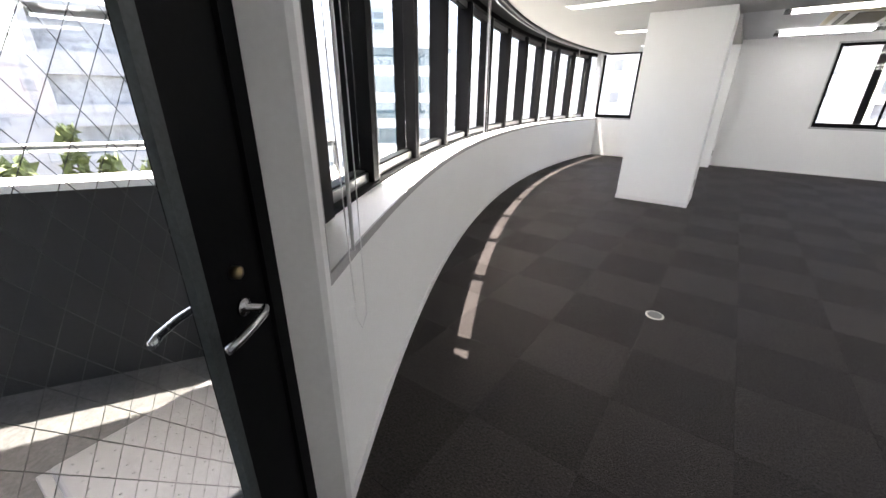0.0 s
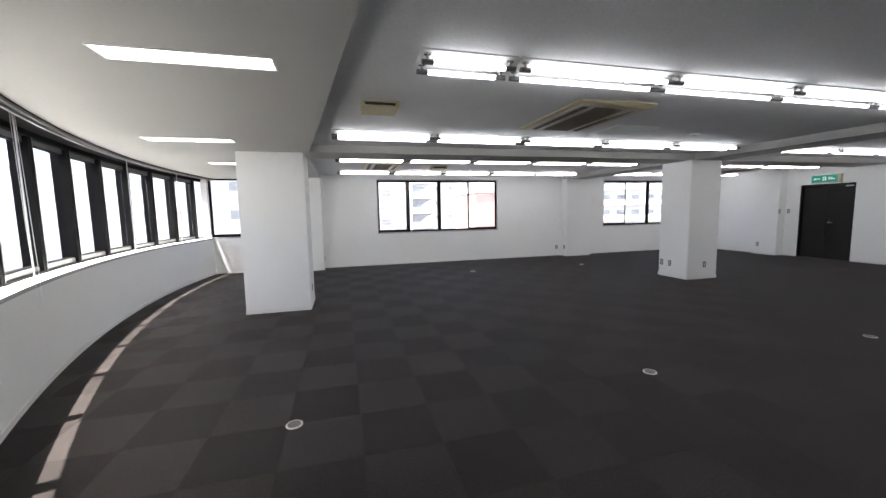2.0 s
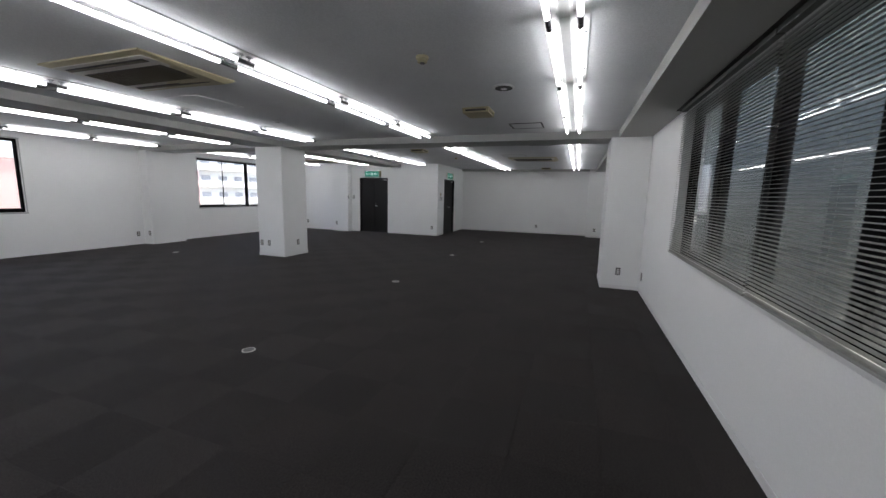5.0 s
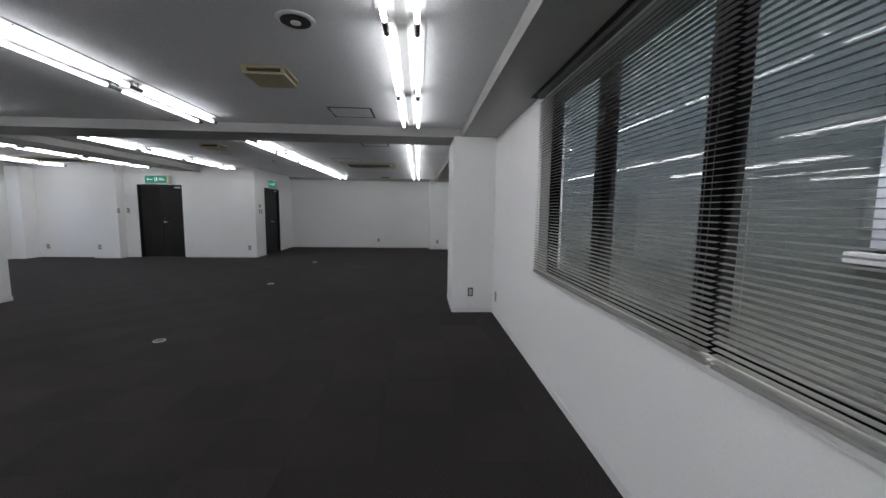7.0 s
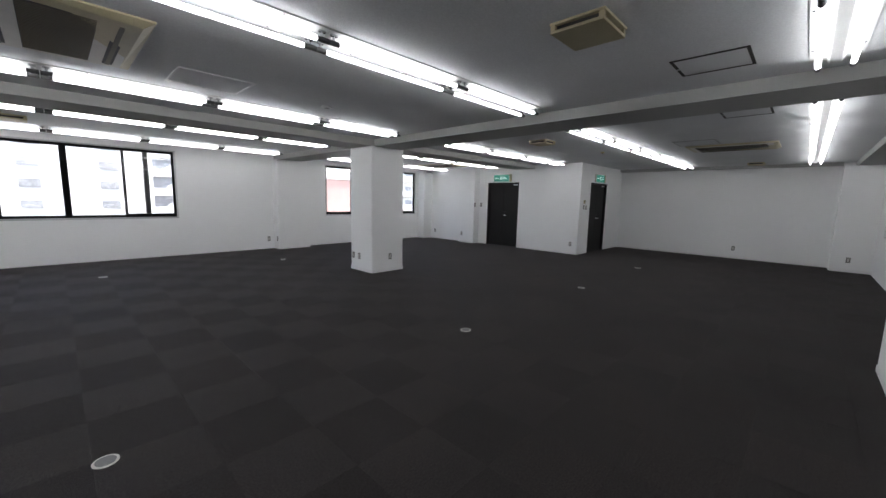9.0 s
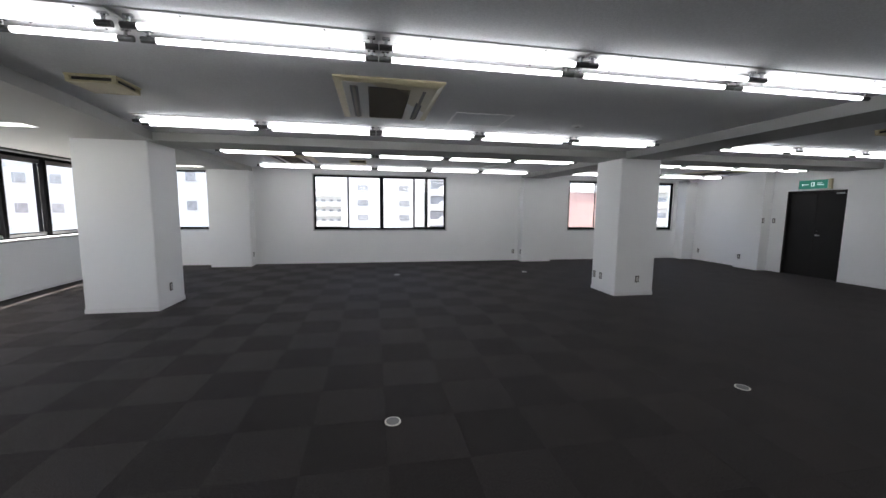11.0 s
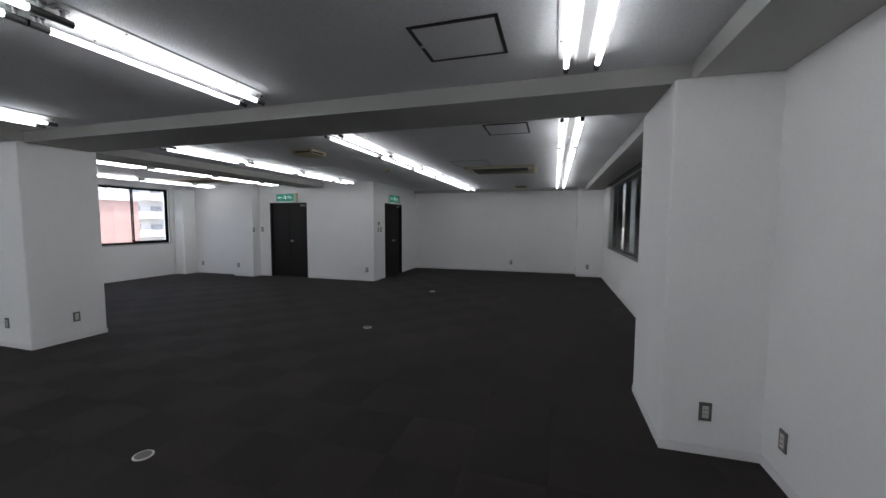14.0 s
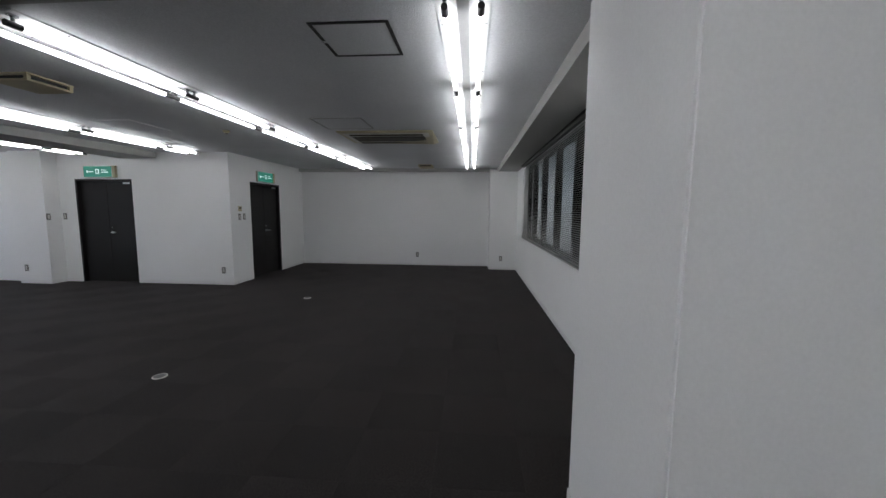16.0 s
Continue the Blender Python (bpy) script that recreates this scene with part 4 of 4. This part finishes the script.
# west side, seen through the curved windows and the wired glass
building(-39, 45, 12, 12, 7.6, 41, FACADE, 1, 7, "teal curtain-wall office block with pale bands", "glass")
building(-47, 37, 9, 12, 5.7, 53, FACADE, 6, 7, "white office block with rows of small windows")
building(-28, 52, 15, 12, 5.5, 30, FACADE, 6, 7, "pale apartment block with square windows")
building(-110, 102, 14, 14, 27.0, 47, FACADE_T, 4, 14, "distant pale blue glass tower", "glass")
building(-120, 86, 14, 14, 17.5, 55, FACADE_T, 4, 10, "distant pale blue glass block", "glass")
building(-13, 50, 15, 12, 9.0, 14, FACADE, 6, 8, "white apartment block with grey windows")
building(-34, -4, 9, 12, -1.5, 92, FACADE_C, 4, 4, "low grey block with a flat roof")
stair_block(-33.0, 7.9, 5.0, 4.0, 5.2, 78, FACADE_C, 7, "narrow grey block with open stair landings", False)
building(-62, -12, 26, 14, 1.5, 100, FACADE_C, 8, 5, "wide grey block behind low roofs")
building(-55, 4, 12, 12, 3.4, 96, FACADE_C, 5, 6, "plain grey block with small windows behind low roofs")
building(-24, 34, 10, 9, -5.5, 35, FACADE, 4, 3, "low white roof with parapets across the street")
# north side
building(5.5, 89, 18, 10, 20.0, 0, FACADE, 2, 11, "white apartment block with columns of small windows", "sills")
stair_block(17.6, 83.0, 5.6, 6.0, 17.0, 0, FACADE, 10, "white stair tower with slanting openings")
building(26.0, 92, 10, 8, 8.5, 0, FACADE, 3, 7, "pale low block behind the stair tower")
building(26.2, 49.5, 18.4, 9, 3.7, 0, FACADE_P, 0, 8, "plain windowless pink wall of a block with a pale parapet")
building(58, 64, 26, 10, 16.0, -10, FACADE, 9, 11, "white apartment block with balconies", "balcony")
building(-10, 100, 11, 8, 6.5, 5, FACADE, 6, 9, "distant white apartment block with rows of balconies", "balcony")

# close neighbour beyond the slatted windows: shade in its colour, height keeps sun out
nb = thing("neighbour_building", pose(0, 0, GZ), "grey-green neighbouring wall close by, shade put into its colour", "building")
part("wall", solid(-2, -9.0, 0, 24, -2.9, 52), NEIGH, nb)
for x in (3.0, 11.5):
    wd = part("window", solid(x, -2.95, 16.2, x + 1.6, -2.86, 17.3), WINDARK, nb)
    part("sill", solid(x - 0.1, -2.9, 16.1, x + 1.7, -2.80, 16.17), CONC, wd)


def tree(x, y, h, r, label):
    t = thing("tree", pose(x, y, GZ), label, "tree", "trees below the balcony")
    bm = bmesh.new()
    prof = [(0.22, 0), (0.16, h * 0.35), (0.09, h * 0.7), (0.02, h * 0.96)]
    lathe(bm, prof, 8)
    for k in range(7):
        a, z = k * 2.4, h * (0.4 + 0.07 * k)
        rod(bm, (0, 0, z), (r * 0.7 * math.cos(a), r * 0.7 * math.sin(a), z + r * 0.5), 0.04, 5)
    part("trunk", bm, BARK, t)
    vs, fs = [], []
    for k in range(900):
        a, u = random.uniform(0, 2 * math.pi), random.uniform(0, 1)
        z = h * (0.35 + 0.65 * u)
        rr = r * (1 - u * 0.75) * (0.35 + 0.65 * math.sqrt(random.random())) * (0.8 + 0.3 * math.sin(3 * a + 7 * u))
        c = Vector((rr * math.cos(a), rr * math.sin(a), z))
        e = Euler((random.uniform(0, 3), random.uniform(0, 3), random.uniform(0, 3)))
        s = random.uniform(0.12, 0.26)
        n = len(vs)
        for p in ((-1, 0, 0), (0, -0.5, 0.1), (1, 0, 0), (0, 0.5, 0.1)):
            vs.append(c + e.to_matrix() @ Vector(p) * s)
        fs.append((n, n + 1, n + 2, n + 3))
    me = bpy.data.meshes.new("crown")
    me.from_pydata([tuple(v) for v in vs], [], fs)
    me.materials.append(LEAF)
    o = new("crown", me)
    o.parent = t
    return t


for x, y, h, r in ((-13.3, 1.2, 14.8, 1.7), (-13.2, 2.4, 15.5, 0.8), (-13.1, 3.1, 14.7, 1.0), (-12.8, 4.1, 14.6, 1.6), (-14.0, -0.6, 14.9, 1.9)):
    tree(x, y, h, r, "leafy green tree seen over the parapet")

# ---------------------------------------------------------------- carpet tiles
def tile_mesh(mat):
    bm = bmesh.new()
    a, c, t = 0.2499, 0.0006, 0.006
    lo = [bm.verts.new((x * a, y * a, -t)) for x, y in ((-1, -1), (1, -1), (1, 1), (-1, 1))]
    hi = [bm.verts.new((x * (a - c), y * (a - c), 0)) for x, y in ((-1, -1), (1, -1), (1, 1), (-1, 1))]
    bm.faces.new(hi)
    for k in range(4):
        bm.faces.new((lo[k], lo[(k + 1) % 4], hi[(k + 1) % 4], hi[k]))
    me = bpy.data.meshes.new("carpet_tile")
    bm.to_mesh(me)
    bm.free()
    me.materials.append(mat)
    return me


pair = (tile_mesh(CARPET_B), tile_mesh(CARPET_A))
TX, TY = 0.335, 2.29
near, rest = [], ([], [])
for i in range(-7, 33):
    for j in range(-7, 18):
        x, y = TX + 0.5 * (i + 0.5), TY + 0.5 * (j + 0.5)
        if math.hypot(x - CX, y - CY) > CR + 0.22 and x < 3 or x > XE + 0.2 or y > YN + 0.2 or y < YS - 0.2:
            continue
        if (x - 0.6) * 0.851 + (y + 0.7) * 0.524 < 0.0 and y < 1.2:
            continue
        if x > 13.5 and y > 4.9:
            continue
        near.append((math.hypot((x - 2.5) * 0.8, y - 2.2), x, y, (i + j) % 2))
near.sort()
for d, x, y, p in near[:300]:
    o = new("carpet_tile", pair[p])
    o.parent = floor
    o.location = (x, y, 0)
for p in (0, 1):
    bm = bmesh.new()
    for d, x, y, q in near[300:]:
        if q == p:
            n = len(bm.verts)
            bm.from_mesh(pair[p])
            bm.verts.ensure_lookup_table()
            for v in bm.verts[n:]:
                v.co.x += x
                v.co.y += y
    o = part("carpet_field", bm, (CARPET_B, CARPET_A)[p], floor)
    tagged(o, kind="stuff")
